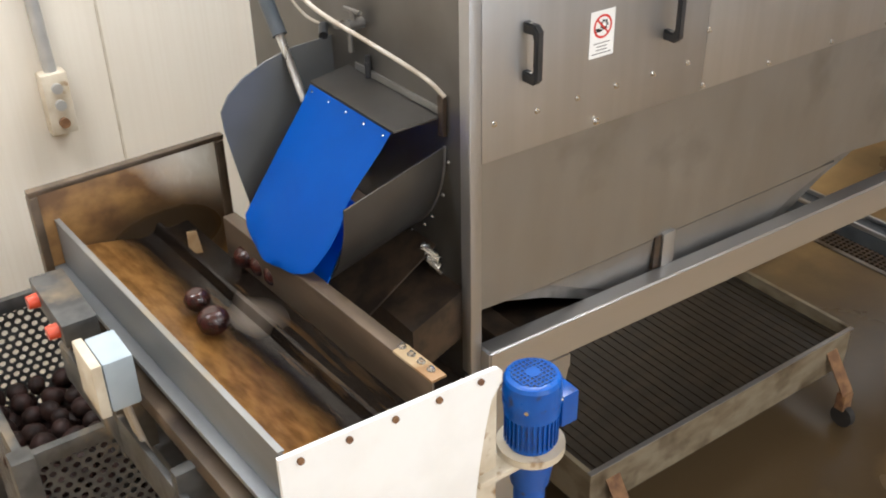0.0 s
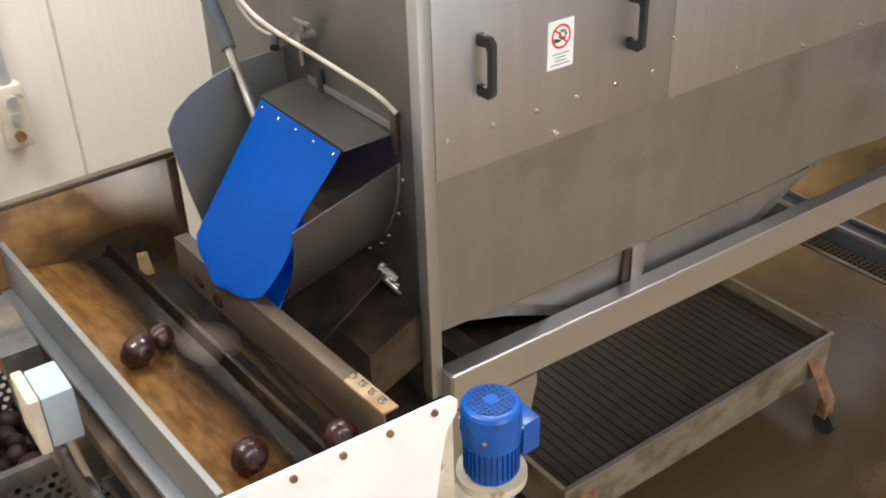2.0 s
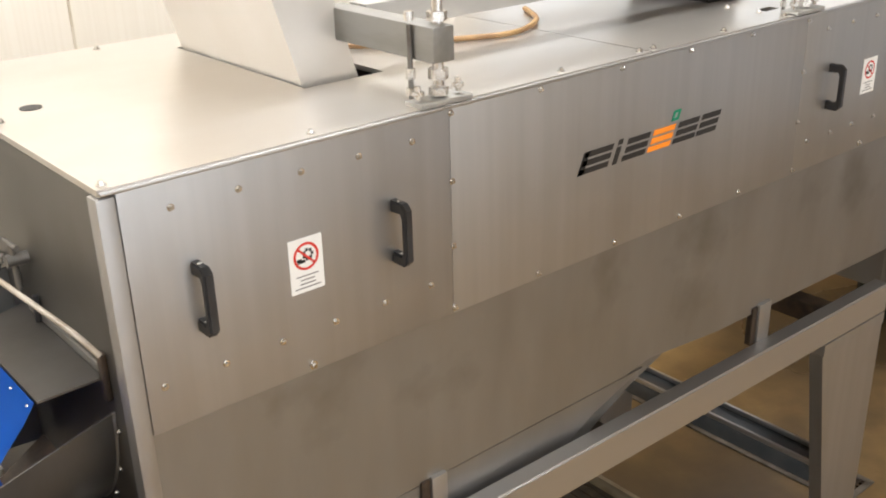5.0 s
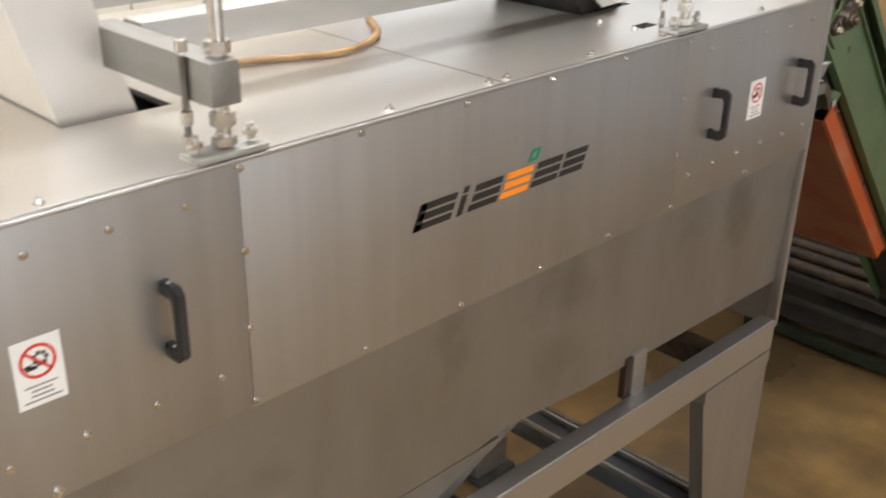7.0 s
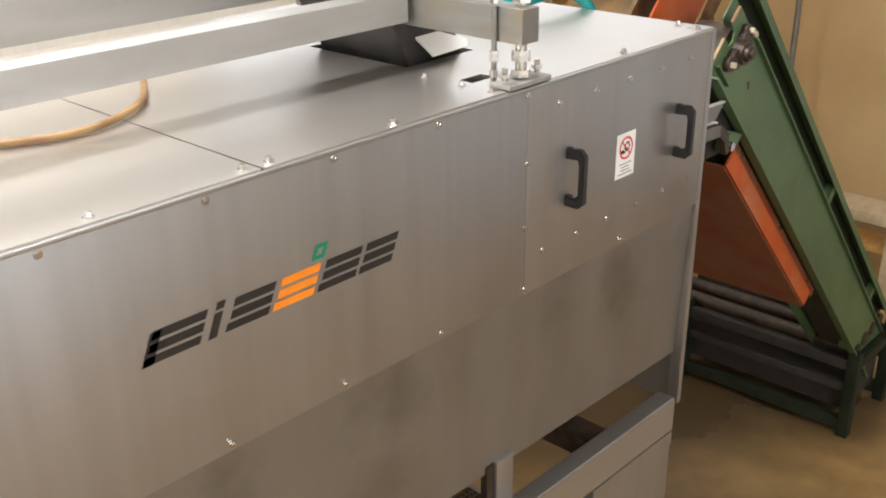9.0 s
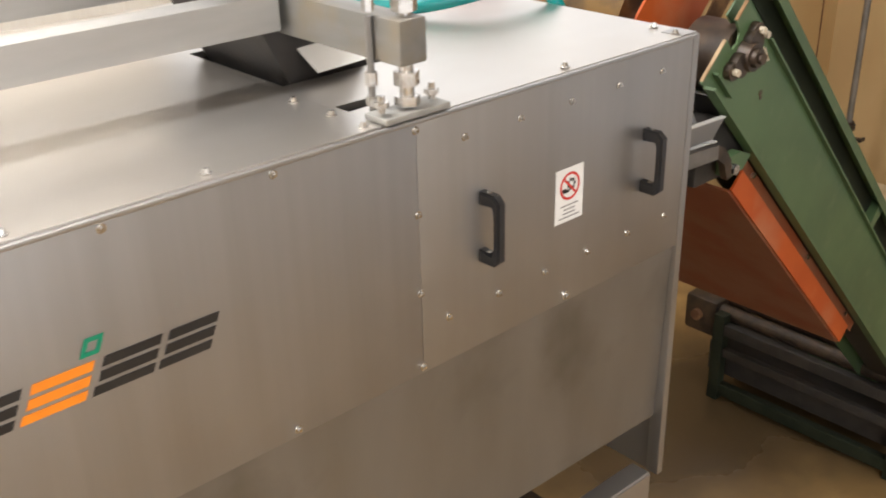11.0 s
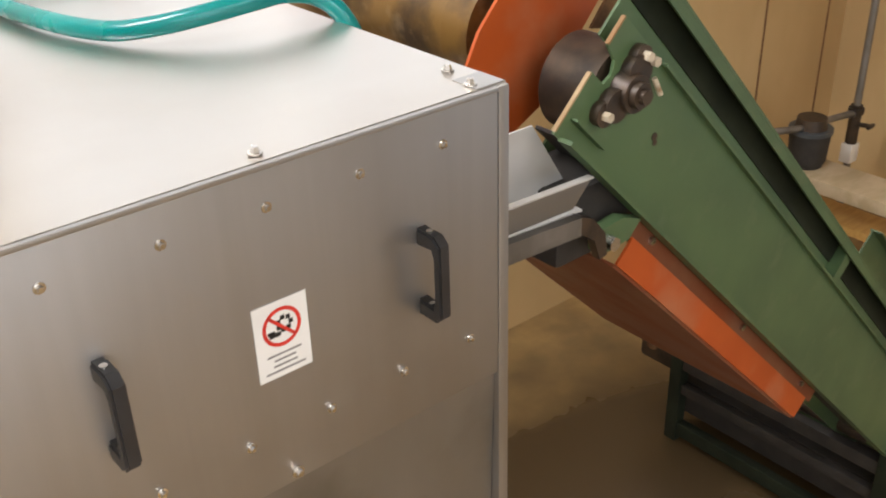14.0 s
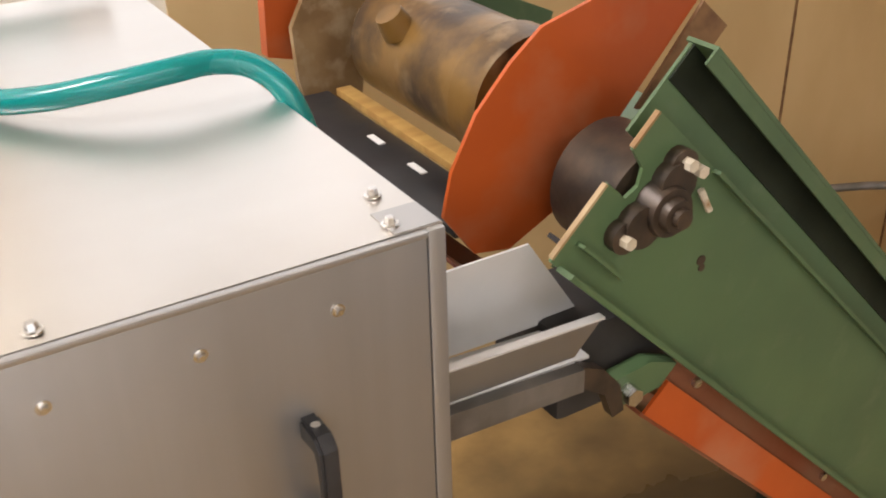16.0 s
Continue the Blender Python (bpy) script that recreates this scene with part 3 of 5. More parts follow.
cyl(bm, (0.1, 0.565, TOP - 0.001), (0.1, 0.565, TOP + 0.0015), 0.022)
part("hole_disc", bm, RUBBER, machine, "black disc for the dark of a round hole in the lid")

# handles
def handle_at(x, z0, z1):
    bm = bmesh.new()
    w, d = 0.0095, 0.047
    prof = [(0, z0), (-d * 0.72, z0), (-d, z0 + 0.012), (-d, z1 - 0.012), (-d * 0.72, z1), (0, z1), (0, z1 - 0.024), (-d * 0.62, z1 - 0.022), (-d * 0.70, z1 - 0.032), (-d * 0.70, z0 + 0.032), (-d * 0.62, z0 + 0.022), (0, z0 + 0.024)]
    prism(bm, prof, "x", x - w, x + w)
    bmesh.ops.bevel(bm, geom=[e for e in bm.edges if abs(e.verts[0].co.x - e.verts[1].co.x) < 1e-6], offset=0.003, segments=2, affect="EDGES")
    bmesh.ops.translate(bm, verts=bm.verts, vec=(0, -0.004, 0))
    h = part("handle", bm, BLACK, machine, "black plastic bridge handle")
    for zz in (z0 + 0.012, z1 - 0.012):
        bm = bmesh.new()
        cyl(bm, (x, -0.022, zz + 0.011), (x, -0.022, zz + 0.0135 if zz > 1.9 else zz - 0.0), 0.0050, seg=10)
        part("screw", bm, BRIGHT, h)
for hx in (0.137, 0.556, 2.105, 2.544):
    handle_at(hx, 1.822, 1.952)

# safety stickers
def sticker(x0, x1, z0, z1):
    s = part("safety_sticker", bx(x0, x1, -0.0055, -0.0042, z0, z1), PAPER, machine, "white sticker with a red prohibition ring")
    cx, cz, r = (x0 + x1) / 2, z0 + (z1 - z0) * 0.66, 0.027
    bm = bmesh.new()
    n = 40
    for k in range(n):
        a, b = 2 * math.pi * k / n, 2 * math.pi * (k + 1) / n
        vs = [bm.verts.new((cx + q * math.cos(t), -0.0062, cz + q * math.sin(t))) for q, t in ((r, a), (r, b), (r - 0.005, b), (r - 0.005, a))]
        bm.faces.new(vs)
    d = Vector((0.7, 0, -0.7)) * (r - 0.003)
    e = Vector((0.7, 0, 0.7)) * 0.0022
    c = Vector((cx, -0.0062, cz))
    bm.faces.new([bm.verts.new(p) for p in (c - d - e, c - d + e, c + d + e, c + d - e)])
    part("ring", bm, INK_RED, s)
    bm = bmesh.new()
    for k in range(7):
        a = 2 * math.pi * k / 7
        box(bm, cx + 0.004 + 0.009 * math.cos(a) - 0.003, cx + 0.004 + 0.009 * math.cos(a) + 0.003, -0.0060, -0.0056, cz + 0.003 + 0.009 * math.sin(a) - 0.003, cz + 0.003 + 0.009 * math.sin(a) + 0.003)
    box(bm, cx - 0.018, cx - 0.002, -0.0060, -0.0056, cz - 0.012, cz - 0.006)
    box(bm, cx - 0.020, cx - 0.010, -0.0060, -0.0056, cz - 0.008, cz - 0.003)
    part("pictogram", bm, INK_BLACK, s)
    for k, wd in enumerate((0.048, 0.030, 0.034, 0.056)):
        zz = z0 + 0.031 - 0.0078 * k
        part("text_bar", bx(cx - wd / 2, cx + wd / 2, -0.0060, -0.0056, zz, zz + 0.0026), INK_GREY, s)
sticker(0.316, 0.388, 1.826, 1.932)
sticker(2.288, 2.363, 1.827, 1.932)

# maker's mark: slanted bars in its colours
def bars(cells, material, name):
    for u0, u1, v0, v1 in cells:
        sl, u0, u1 = 0.42, u0 * 0.95, u1 * 0.95
        part(name, prism(bmesh.new(), [(1.071 + u0 + sl * v0, 1.870 + v0), (1.071 + u1 + sl * v0, 1.870 + v0), (1.071 + u1 + sl * v1, 1.870 + v1), (1.071 + u0 + sl * v1, 1.870 + v1)], "y", -0.0052, -0.0043), material, machine, name.split("_")[0] + " slanted bar of the maker's mark")
def glyph(u, w):
    return [(u, u + w, 0.001, 0.0135), (u + 0.004, u + w, 0.019, 0.0325), (u + 0.004, u + w, 0.038, 0.0515)]
bars(glyph(0, 0.105) + [(0, 0.02, 0.0, 0.05)] + [(0.122, 0.138, 0.0, 0.039), (0.122, 0.138, 0.044, 0.056)] + glyph(0.155, 0.088) + glyph(0.352, 0.09) + glyph(0.450, 0.083), INK_BLACK, "black_mark")
bars(glyph(0.252, 0.09), INK_ORANGE, "orange_mark")
bars([(0.318, 0.346, 0.060, 0.066), (0.318, 0.346, 0.079, 0.085), (0.318, 0.325, 0.066, 0.079), (0.339, 0.346, 0.066, 0.079)], INK_GREEN, "green_mark")

# feed end: hood, blue flap, cheeks
def thin(points, way):
    """A thick sheet from a ring of points, drawn out by a vector."""
    bm = bmesh.new()
    a = [bm.verts.new(p) for p in points]
    b = [bm.verts.new(Vector(p) + Vector(way)) for p in points]
    bm.faces.new(a)
    bm.faces.new(b[::-1])
    for i in range(len(a)):
        bm.faces.new((a[i], b[i], b[(i + 1) % len(a)], a[(i + 1) % len(a)]))
    bmesh.ops.recalc_face_normals(bm, faces=bm.faces[:])
    return bm
part("hood_top", thin([(-0.004, 0.105, 1.737), (-0.004, 0.50, 1.737), (-0.122, 0.485, 1.727), (-0.122, 0.118, 1.727)], (0, 0, 0.004)), SHADED_END_STEEL, machine, "flat steel hood over the outlet")
part("hood_flange", bx(-0.010, -0.0045, 0.11, 0.46, 1.743, 1.760, 0.001), DULL_STEEL, machine, "pale welded hood flange")
bm = bmesh.new()
rows = []
for k in range(13):
    a = radians(180 + 8.5 * k)
    rows.append([bm.verts.new((x, 0.396 + 0.30 * math.cos(a), 1.673 + 0.30 * math.sin(a) + 0.28 * (x + 0.006))) for x in (-0.006, -0.10, -0.20, -0.27)])
for a, b in zip(rows, rows[1:]):
    for k in range(3):
        bm.faces.new((a[k], a[k + 1], b[k + 1], b[k]))
bmesh.ops.recalc_face_normals(bm, faces=bm.faces[:])
bmesh.ops.solidify(bm, geom=bm.faces[:], thickness=0.004)
part("outlet_drum", bm, SHADED_END_STEEL, machine, "curved steel outlet drum welded to the end")
bm = bmesh.new()
tube(bm, [(-0.007, 0.396 + 0.303 * math.cos(radians(180 + 12 * k)), 1.673 + 0.303 * math.sin(radians(180 + 12 * k))) for k in range(8)], 0.004, 6)
part("weld_seam", bm, DULL_STEEL, machine, "rough weld seam round the drum")
bm = bmesh.new()
CH = [(-0.004, 1.795), (-0.115, 1.787), (-0.19, 1.768), (-0.25, 1.742), (-0.295, 1.708), (-0.318, 1.67), (-0.315, 1.62), (-0.293, 1.50), (-0.272, 1.40), (-0.004, 1.38)]
prism(bm, CH, "y", 0.575, 0.580)
part("far_cheek", bm, GUARD_GREY, machine, "rounded grey guard plate")
bm = bmesh.new()
ROWS_F = [(-0.125, 1.727, 0.476, 0.124), (-0.148, 1.69, 0.477, 0.130), (-0.175, 1.652, 0.478, 0.139), (-0.205, 1.612, 0.479, 0.146), (-0.232, 1.575, 0.480, 0.149), (-0.258, 1.537, 0.482, 0.135),
          (-0.282, 1.503, 0.484, 0.134), (-0.306, 1.468, 0.486, 0.143), (-0.328, 1.436, 0.486, 0.157), (-0.338, 1.421, 0.462, 0.185), (-0.347, 1.408, 0.425, 0.222), (-0.352, 1.400, 0.375, 0.275)]
grid = []
for x, z, yl, yr in ROWS_F:
    row = []
    for k in range(9):
        u = k / 8
        bow = 0.012 * math.sin(math.pi * u) * (1.727 - z) / 0.3
        row.append(bm.verts.new((x - bow, yl + (yr - yl) * u, z)))
    grid.append(row)
for a, b in zip(grid, grid[1:]):
    for k in range(8):
        bm.faces.new((a[k], b[k], b[k + 1], a[k + 1]))
ret = bmesh.ops.solidify(bm, geom=bm.faces[:], thickness=0.005)
part("blue_flap", bm, BLUE_SHEET, machine, "hanging bright blue plastic splash flap")
part("under_flap", thin([(-0.19, 0.17, 1.55), (-0.19, 0.40, 1.55), (-0.30, 0.38, 1.345), (-0.305, 0.25, 1.335), (-0.29, 0.18, 1.36)], (0.004, 0, 0)), BLUE_SHEET, machine, "second blue plastic flap")
for k in range(5):
    bolt(BOLT, pose(-0.131, 0.145 + 0.078 * k, 1.715, 0, -90) @ Matrix.Scale(0.6, 4), machine)
part("hinge", bx(-0.016, -0.004, 0.086, 0.106, 1.70, 1.792, 0.003), GREASE_AND_SHADE, machine)
for turn in (186, 203, 219, 228, 240):
    a = radians(turn)
    bolt(BOLT, pose(-0.006, 0.396 + 0.318 * math.cos(a), 1.673 + 0.318 * math.sin(a), 0, -90) @ Matrix.Scale(0.8, 4), machine)
bm = bmesh.new()
for k in range(9):
    cyl(bm, (-0.03, 0.16 + 0.02 * math.sin(3 * k), 1.40 - 0.004 * k), (-0.012, 0.13 + 0.022 * math.cos(2 * k), 1.385 - 0.006 * k), 0.007, seg=8)
part("drip_residue", bm, BRIGHT, machine, "whitish limescale at a weld")
bm = bmesh.new()
cyl(bm, (-0.135, 0.78, 2.06), (-0.132, 0.60, 1.815), 0.019)
part("strut_cylinder", bm, STRUT_GREY, machine, "dark gas strut cylinder")
bm = bmesh.new()
cyl(bm, (-0.132, 0.60, 1.815), (-0.138, 0.49, 1.682), 0.0105)
part("strut_rod", bm, CHROME, machine, "bright strut rod")
bm = bmesh.new()
tube(bm, [(-0.02, 0.07, 1.80), (-0.04, 0.10, 1.832), (-0.06, 0.16, 1.855), (-0.09, 0.26, 1.885), (-0.115, 0.37, 1.91), (-0.13, 0.45, 1.935), (-0.135, 0.52, 1.97), (-0.14, 0.60, 2.04), (-0.14, 0.66, 2.14), (-0.14, 0.72, 2.5)], 0.0052)
part("pale_hose", bm, CABLE, machine, "pale flexible air hose")
bm = bmesh.new()
tube(bm, [(-0.012, 0.61, 1.815), (-0.03, 0.66, 1.83), (-0.05, 0.70, 1.88), (-0.06, 0.72, 1.96), (-0.06, 0.76, 2.2)], 0.0038)
part("thin_cable", bm, CABLE, machine)
bm = bmesh.new()
cyl(bm, (-0.004, 0.42, 1.868), (-0.045, 0.42, 1.868), 0.013)
cyl(bm, (-0.03, 0.42, 1.868), (-0.03, 0.42, 1.90), 0.007)
cyl(bm, (-0.03, 0.455, 1.899), (-0.03, 0.385, 1.903), 0.005)
cyl(bm, (-0.03, 0.42, 1.868), (-0.03, 0.50, 1.845), 0.006)
cyl(bm, (-0.03, 0.47, 1.854), (-0.03, 0.50, 1.845), 0.011, seg=6)
cyl(bm, (-0.02, 0.455, 1.85), (-0.02, 0.455, 1.79), 0.007)
part("valve", bm, DARK_STEEL, machine, "small greasy tap fitting")
bm = bmesh.new()
cyl(bm, (-0.012, 0.395, 1.742), (-0.012, 0.395, 1.78), 0.008)
cyl(bm, (-0.012, 0.395, 1.78), (-0.012, 0.395, 1.796), 0.006)
part("drain_stub", bm, BLACK, machine, "short black drain stub")
bm = bmesh.new()
cyl(bm, (-0.012, 0.60, 1.815), (-0.03, 0.57, 1.80), 0.012)
part("cable_plug", bm, BLACK, machine, "black cable plug")
bm = bmesh.new()
cyl(bm, (-0.004, 0.52, 2.082), (-0.022, 0.52, 2.082), 0.011, seg=6)
part("knob", bm, BRIGHT, machine)
# dark delivery chute under the hood
part("delivery_chute", thin([(-0.006, 0.14, 1.40), (-0.006, 0.56, 1.40), (-0.26, 0.56, 1.24), (-0.26, 0.14, 1.24)], (0, 0, -0.006)), GREASE_AND_SHADE, machine, "dark wet delivery chute")
# Added block, blackened to stand in for the shaded space below the drum.
part("dark_fill_box", thin([(-0.004, 0.03, 1.33), (-0.004, 0.62, 1.33), (-0.15, 0.62, 1.27), (-0.15, 0.03, 1.27)], (0, 0, -0.13)), GREASE_AND_SHADE, machine, "dark block added to fill the dark space under the outlet")
part("splash_plate", bx(-0.12, -0.004, 0.03, 0.95, 1.05, 1.06), GREASE_AND_SHADE, machine)
# outlet chute towards the conveyor
part("outlet_floor", thin([(2.69, 0.108, 1.80), (2.69, 0.196, 1.80), (2.975, 0.188, 1.787), (2.975, 0.108, 1.787)], (0, 0, -0.004)), LIT_SATIN, machine, "steel outlet chute")
part("outlet_wall", thin([(2.69, 0.190, 1.80), (2.69, 0.190, 1.922), (2.936, 0.190, 1.924), (3.025, 0.196, 1.79)], (0, 0.004, 0)), LIT_SATIN, machine)
part("outlet_wall", thin([(2.69, 0.105, 1.808), (2.69, 0.105, 1.853), (2.985, 0.105, 1.842), (2.945, 0.105, 1.80)], (0, -0.004, 0)), DULL_STEEL, machine)
part("outlet_lip", thin([(2.69, 0.099, 1.853), (2.69, 0.112, 1.853), (2.99, 0.112, 1.842), (2.99, 0.099, 1.842)], (0, 0, 0.003)), LIT_SATIN, machine)
part("outlet_bracket", thin([(2.69, 0.085, 1.806), (2.95, 0.085, 1.788), (2.95, 0.085, 1.754), (2.69, 0.085, 1.766)], (0, 0.018, 0)), DARK_STEEL, machine, "steel strap under the outlet")
part("outlet_hook", thin([(2.952, 0.09, 1.787), (2.985, 0.09, 1.772), (3.016, 0.09, 1.735), (3.024, 0.09, 1.69), (3.006, 0.09, 1.685), (2.990, 0.09, 1.728), (2.952, 0.09, 1.755)], (0, 0.018, 0)), GREASE_AND_SHADE, machine)

# ---- adjusting frame on the lid ----
topframe = thing("adjusting_frame", "grey box beam frame on threaded rods above the lid", "machine frame", pose(0, 0, TOP))
part("beam", bx(0.725, 1.93, 0.285, 0.345, 0.092, 0.152, 0.003), BEAM, topframe, "long pale grey box beam")
part("beam", bx(0.60, 2.2, 0.66, 0.75, 0.10, 0.19, 0.003), BEAM, topframe)
for ax in (0.69, 1.965):
    part("arm", bx(ax - 0.024, ax + 0.028, -0.004, 0.36 if ax < 1 else 0.658, 0.082, 0.150, 0.004), ARM_GREY, topframe, "grey box cross arm")
    part("base_plate", bx(ax - 0.055, ax + 0.075, -0.002, 0.05, -0.001, 0.009, 0.002), CAST, topframe)
    for dx, dy, r, lo, hi in ((0.010, 0.025, 0.0115, 0.014, 0.34), (-0.030, 0.06, 0.0055, 0.0, 0.150)):
        bm = bmesh.new()
        cyl(bm, (ax + dx, dy, lo), (ax + dx, dy, hi if ax < 1 or dx < 0 else 0.18), r)
        part("rod", bm, BRIGHT if dx > 0 else DARK_STEEL, topframe, "threaded steel rod")
        for z0, z1 in ((0.014, 0.028), (0.045, 0.066), (0.157, 0.175)):
            part("nut", cyl(bmesh.new(), (ax + dx, dy, z0), (ax + dx, dy, z1), r * 1.75, seg=6), BRIGHT, topframe)
    for dx in (-0.045, 0.055):
        bm = bmesh.new()
        cyl(bm, (ax + dx, 0.02, 0.014), (ax + dx, 0.02, 0.04), 0.006, seg=10)
        cyl(bm, (ax + dx, 0.02, 0.022), (ax + dx, 0.02, 0.03), 0.012, seg=6)
        part("clamp_bolt", bm, BRIGHT, topframe)

# ---- steam ducts ----
def duct(name, label, lo, hi, material):
    d = thing(name, label, "duct")
    (xa, xb, ya, yb, za), (xc, xd, yc, yd, zc) = lo, hi
    bm = bmesh.new()
    a = [bm.verts.new(p) for p in ((xa, ya, za), (xb, ya, za), (xb, yb, za), (xa, yb, za))]
    b = [bm.verts.new(p) for p in ((xc, yc, zc), (xd, yc, zc), (xd, yd, zc), (xc, yd, zc))]
    for i in range(4):
        bm.faces.new((a[i], a[(i + 1) % 4], b[(i + 1) % 4], b[i]))
    bmesh.ops.recalc_face_normals(bm, faces=bm.faces[:])
    bmesh.ops.solidify(bm, geom=bm.faces[:], thickness=0.003)
    part("duct_wall", bm, material, d)
    return d
dk = duct("steam_duct", "tapering steel steam duct through the lid", (0.578, 0.72, 0.318, 0.85, TOP - 0.01), (0.45, 0.592, 0.318, 0.85, TOP + 0.42), LIT_DUCT)
part("type_plate", thin([(0.512, 0.45, 2.31), (0.512, 0.36, 2.31), (0.488, 0.36, 2.39), (0.488, 0.45, 2.39)], (-0.003, 0, -0.001)), PAPER, dk, "small white type plate")
# Black walls and a white plate paint the steel's dark and bright reflections.
d2 = duct("dark_duct", "steel duct in the lid opening, dark reflection put into its colour", (1.96, 2.13, 0.31, 0.585, TOP - 0.02), (1.80, 1.97, 0.31, 0.6, TOP + 0.3), RUBBER)
part("reflection_plate", thin([(1.985, 0.27, 2.122), (2.095, 0.27, 2.126), (2.108, 0.285, 2.138), (1.985, 0.34, 2.182), (1.970, 0.33, 2.172)], (0, -0.003, 0.002)), PAPER, d2, "white plate painting the bright reflection on the duct front")
hs = thing("yellow_cable", "tan rubber cable lying over the lid", "cable")
bm = bmesh.new()
tube(bm, [(0.80, 0.62, TOP + 0.008), (0.88, 0.51, TOP + 0.008), (0.99, 0.443, TOP + 0.008), (1.09, 0.407, TOP + 0.008), (1.19, 0.366, TOP + 0.008), (1.28, 0.375, TOP + 0.009), (1.39, 0.445, TOP + 0.010), (1.48, 0.58, TOP + 0.008)], 0.0072)
part("cable_sheath", bm, TAN_RUBBER, hs)
# ---- teal hose ----
hose = thing("water_hose", "glossy teal rubber water hose lying on the lid", "hose")
bm = bmesh.new()
tube(bm, [(2.62, 1.02, 2.16), (2.40, 0.98, 2.14), (2.33, 0.85, TOP + 0.018), (2.34, 0.68, TOP + 0.018), (2.385, 0.54, TOP + 0.018), (2.44, 0.475, TOP + 0.027), (2.51, 0.435, TOP + 0.040), (2.58, 0.42, TOP + 0.048), (2.635, 0.425, TOP + 0.047), (2.68, 0.412, TOP + 0.037), (2.708, 0.385, TOP + 0.008), (2.722, 0.36, TOP - 0.05), (2.715, 0.335, TOP - 0.12), (2.69, 0.31, TOP - 0.18), (2.63, 0.29, TOP - 0.20)], 0.0155, 16)
part("hose_wall", bm, HOSE, hose)
bm = bmesh.new()
cyl(bm, (2.56, 1.021, 2.16), (2.66, 1.02, 2.16), 0.02)
part("hose_clip", bm, BRIGHT, hose, "bright hose coupling")

# ---- feed trough ----
TM = pose(-0.48, -0.30, 0, 0, 0, 2.9)
trough = thing("feed_trough", "stained steel roller trough with a white end plate", "trough", TM)
part("outer_wall", bx(-0.172, -0.164, 0.0, 1.08, 1.22, 1.42, 0.002), TROUGH_GREY, trough, "grey steel side wall")
part("wall_cap", bx(-0.174, -0.160, 0.0, 1.08, 1.42, 1.425, 0.002), ARM_GREY, trough)
part("side_rail", bx(-0.215, -0.172, -0.02, 1.12, 1.19, 1.235, 0.003), INNER_WALL, trough)
part("side_rail", bx(-0.20, -0.172, 0.0, 1.10, 1.285, 1.30, 0.002), TROUGH_GREY, trough)
part("back_board", bx(-0.20, 0.285, 1.08, 1.092, 1.12, 1.50, 0.003), STAINED_BOARD, trough, "stained end board against the wall side")
part("board_frame", bx(-0.22, 0.30, 1.076, 1.10, 1.50, 1.514, 0.003), INNER_WALL, trough)
part("board_frame", bx(-0.222, -0.2, 1.072, 1.10, 1.2, 1.50, 0.004), INNER_WALL, trough)
part("board_frame", bx(0.272, 0.296, 1.070, 1.10, 1.2, 1.50, 0.004), INNER_WALL, trough)
prof = [(-0.163, 1.345), (-0.11, 1.331), (-0.074, 1.324), (-0.070, 1.322), (-0.02, 1.311), (0.012, 1.303), (0.024, 1.297), (0.05, 1.296), (0.066, 1.301), (0.078, 1.322), (0.088, 1.323), (0.100, 1.303), (0.125, 1.298), (0.163, 1.302)]
bm = bmesh.new()
rows = []
for k in range(37):
    v = 1.078 * k / 36
    rows.append([bm.verts.new((u, v, z + 0.004 * noise.noise(Vector((u * 9, v * 5, 2.0))))) for u, z in prof])
for a, b in zip(rows, rows[1:]):
    for k in range(len(prof) - 1):
        bm.faces.new((a[k], a[k + 1], b[k + 1], b[k]))
bmesh.ops.solidify(bm, geom=bm.faces[:], thickness=0.006)
part("pan", bm, WET_PAN, trough, "wet brown stained pan with a black gutter")
part("ridge_tab", thin([(0.085, 0.90, 1.30), (0.12, 0.90, 1.30), (0.115, 0.91, 1.36), (0.09, 0.91, 1.365)], (0, 0.004, 0)), PALE_FLANGE, trough)
part("inner_wall", bx(0.164, 0.170, 0.0, 0.85, 1.27, 1.405, 0.002), INNER_WALL, trough, "grimy brown inner wall")
part("inner_flange", bx(0.164, 0.20, 0.0, 0.13, 1.405, 1.411, 0.002), PALE_FLANGE, trough, "pale stained flange with bolts")
part("inner_flange", bx(0.164, 0.20, 0.131, 0.85, 1.405, 1.410, 0.002), INNER_WALL, trough)
for k in range(4):
    bolt(BIG_BOLT, pose(0.185, 0.03 + 0.032 * k, 1.411), trough)
bm = bmesh.new()
PL = [(-0.665, 1.432), (-0.235, 1.415), (-0.19, 1.412), (-0.178, 1.40), (-0.18, 1.375), (-0.205, 1.34), (-0.22, 1.27), (-0.235, 1.18), (-0.25, 1.05), (-0.25, 0.85), (-0.665, 0.85)]
prism(bm, PL, "y", -0.335, -0.325)
bm.transform(TM.inverted())
pl = part("end_plate", bm, WHITE, trough, "white plastic end plate")
for k in range(5):
    bm = bmesh.new()
    cyl(bm, (-0.625 + 0.098 * k, -0.335, 1.412 - 0.003 * k), (-0.625 + 0.098 * k, -0.341, 1.412 - 0.003 * k), 0.007, seg=12)
    bm.transform(TM.inverted())
    part("plate_screw", bm, RUST, pl)
bm = bmesh.new()
box(bm, -0.245, -0.18, -0.322, -0.29, 1.0, 1.36, 0.006)
bm.transform(TM.inverted())
part("motor_bracket", bm, CREAM_METAL, trough, "cream motor bracket")
for u in (-0.16, 0.14):
    for v in (0.03, 1.03):
        part("leg", bx(u - 0.02, u + 0.02, v - 0.02, v + 0.02, 0.0, 1.2, 0.003), GALV, trough)
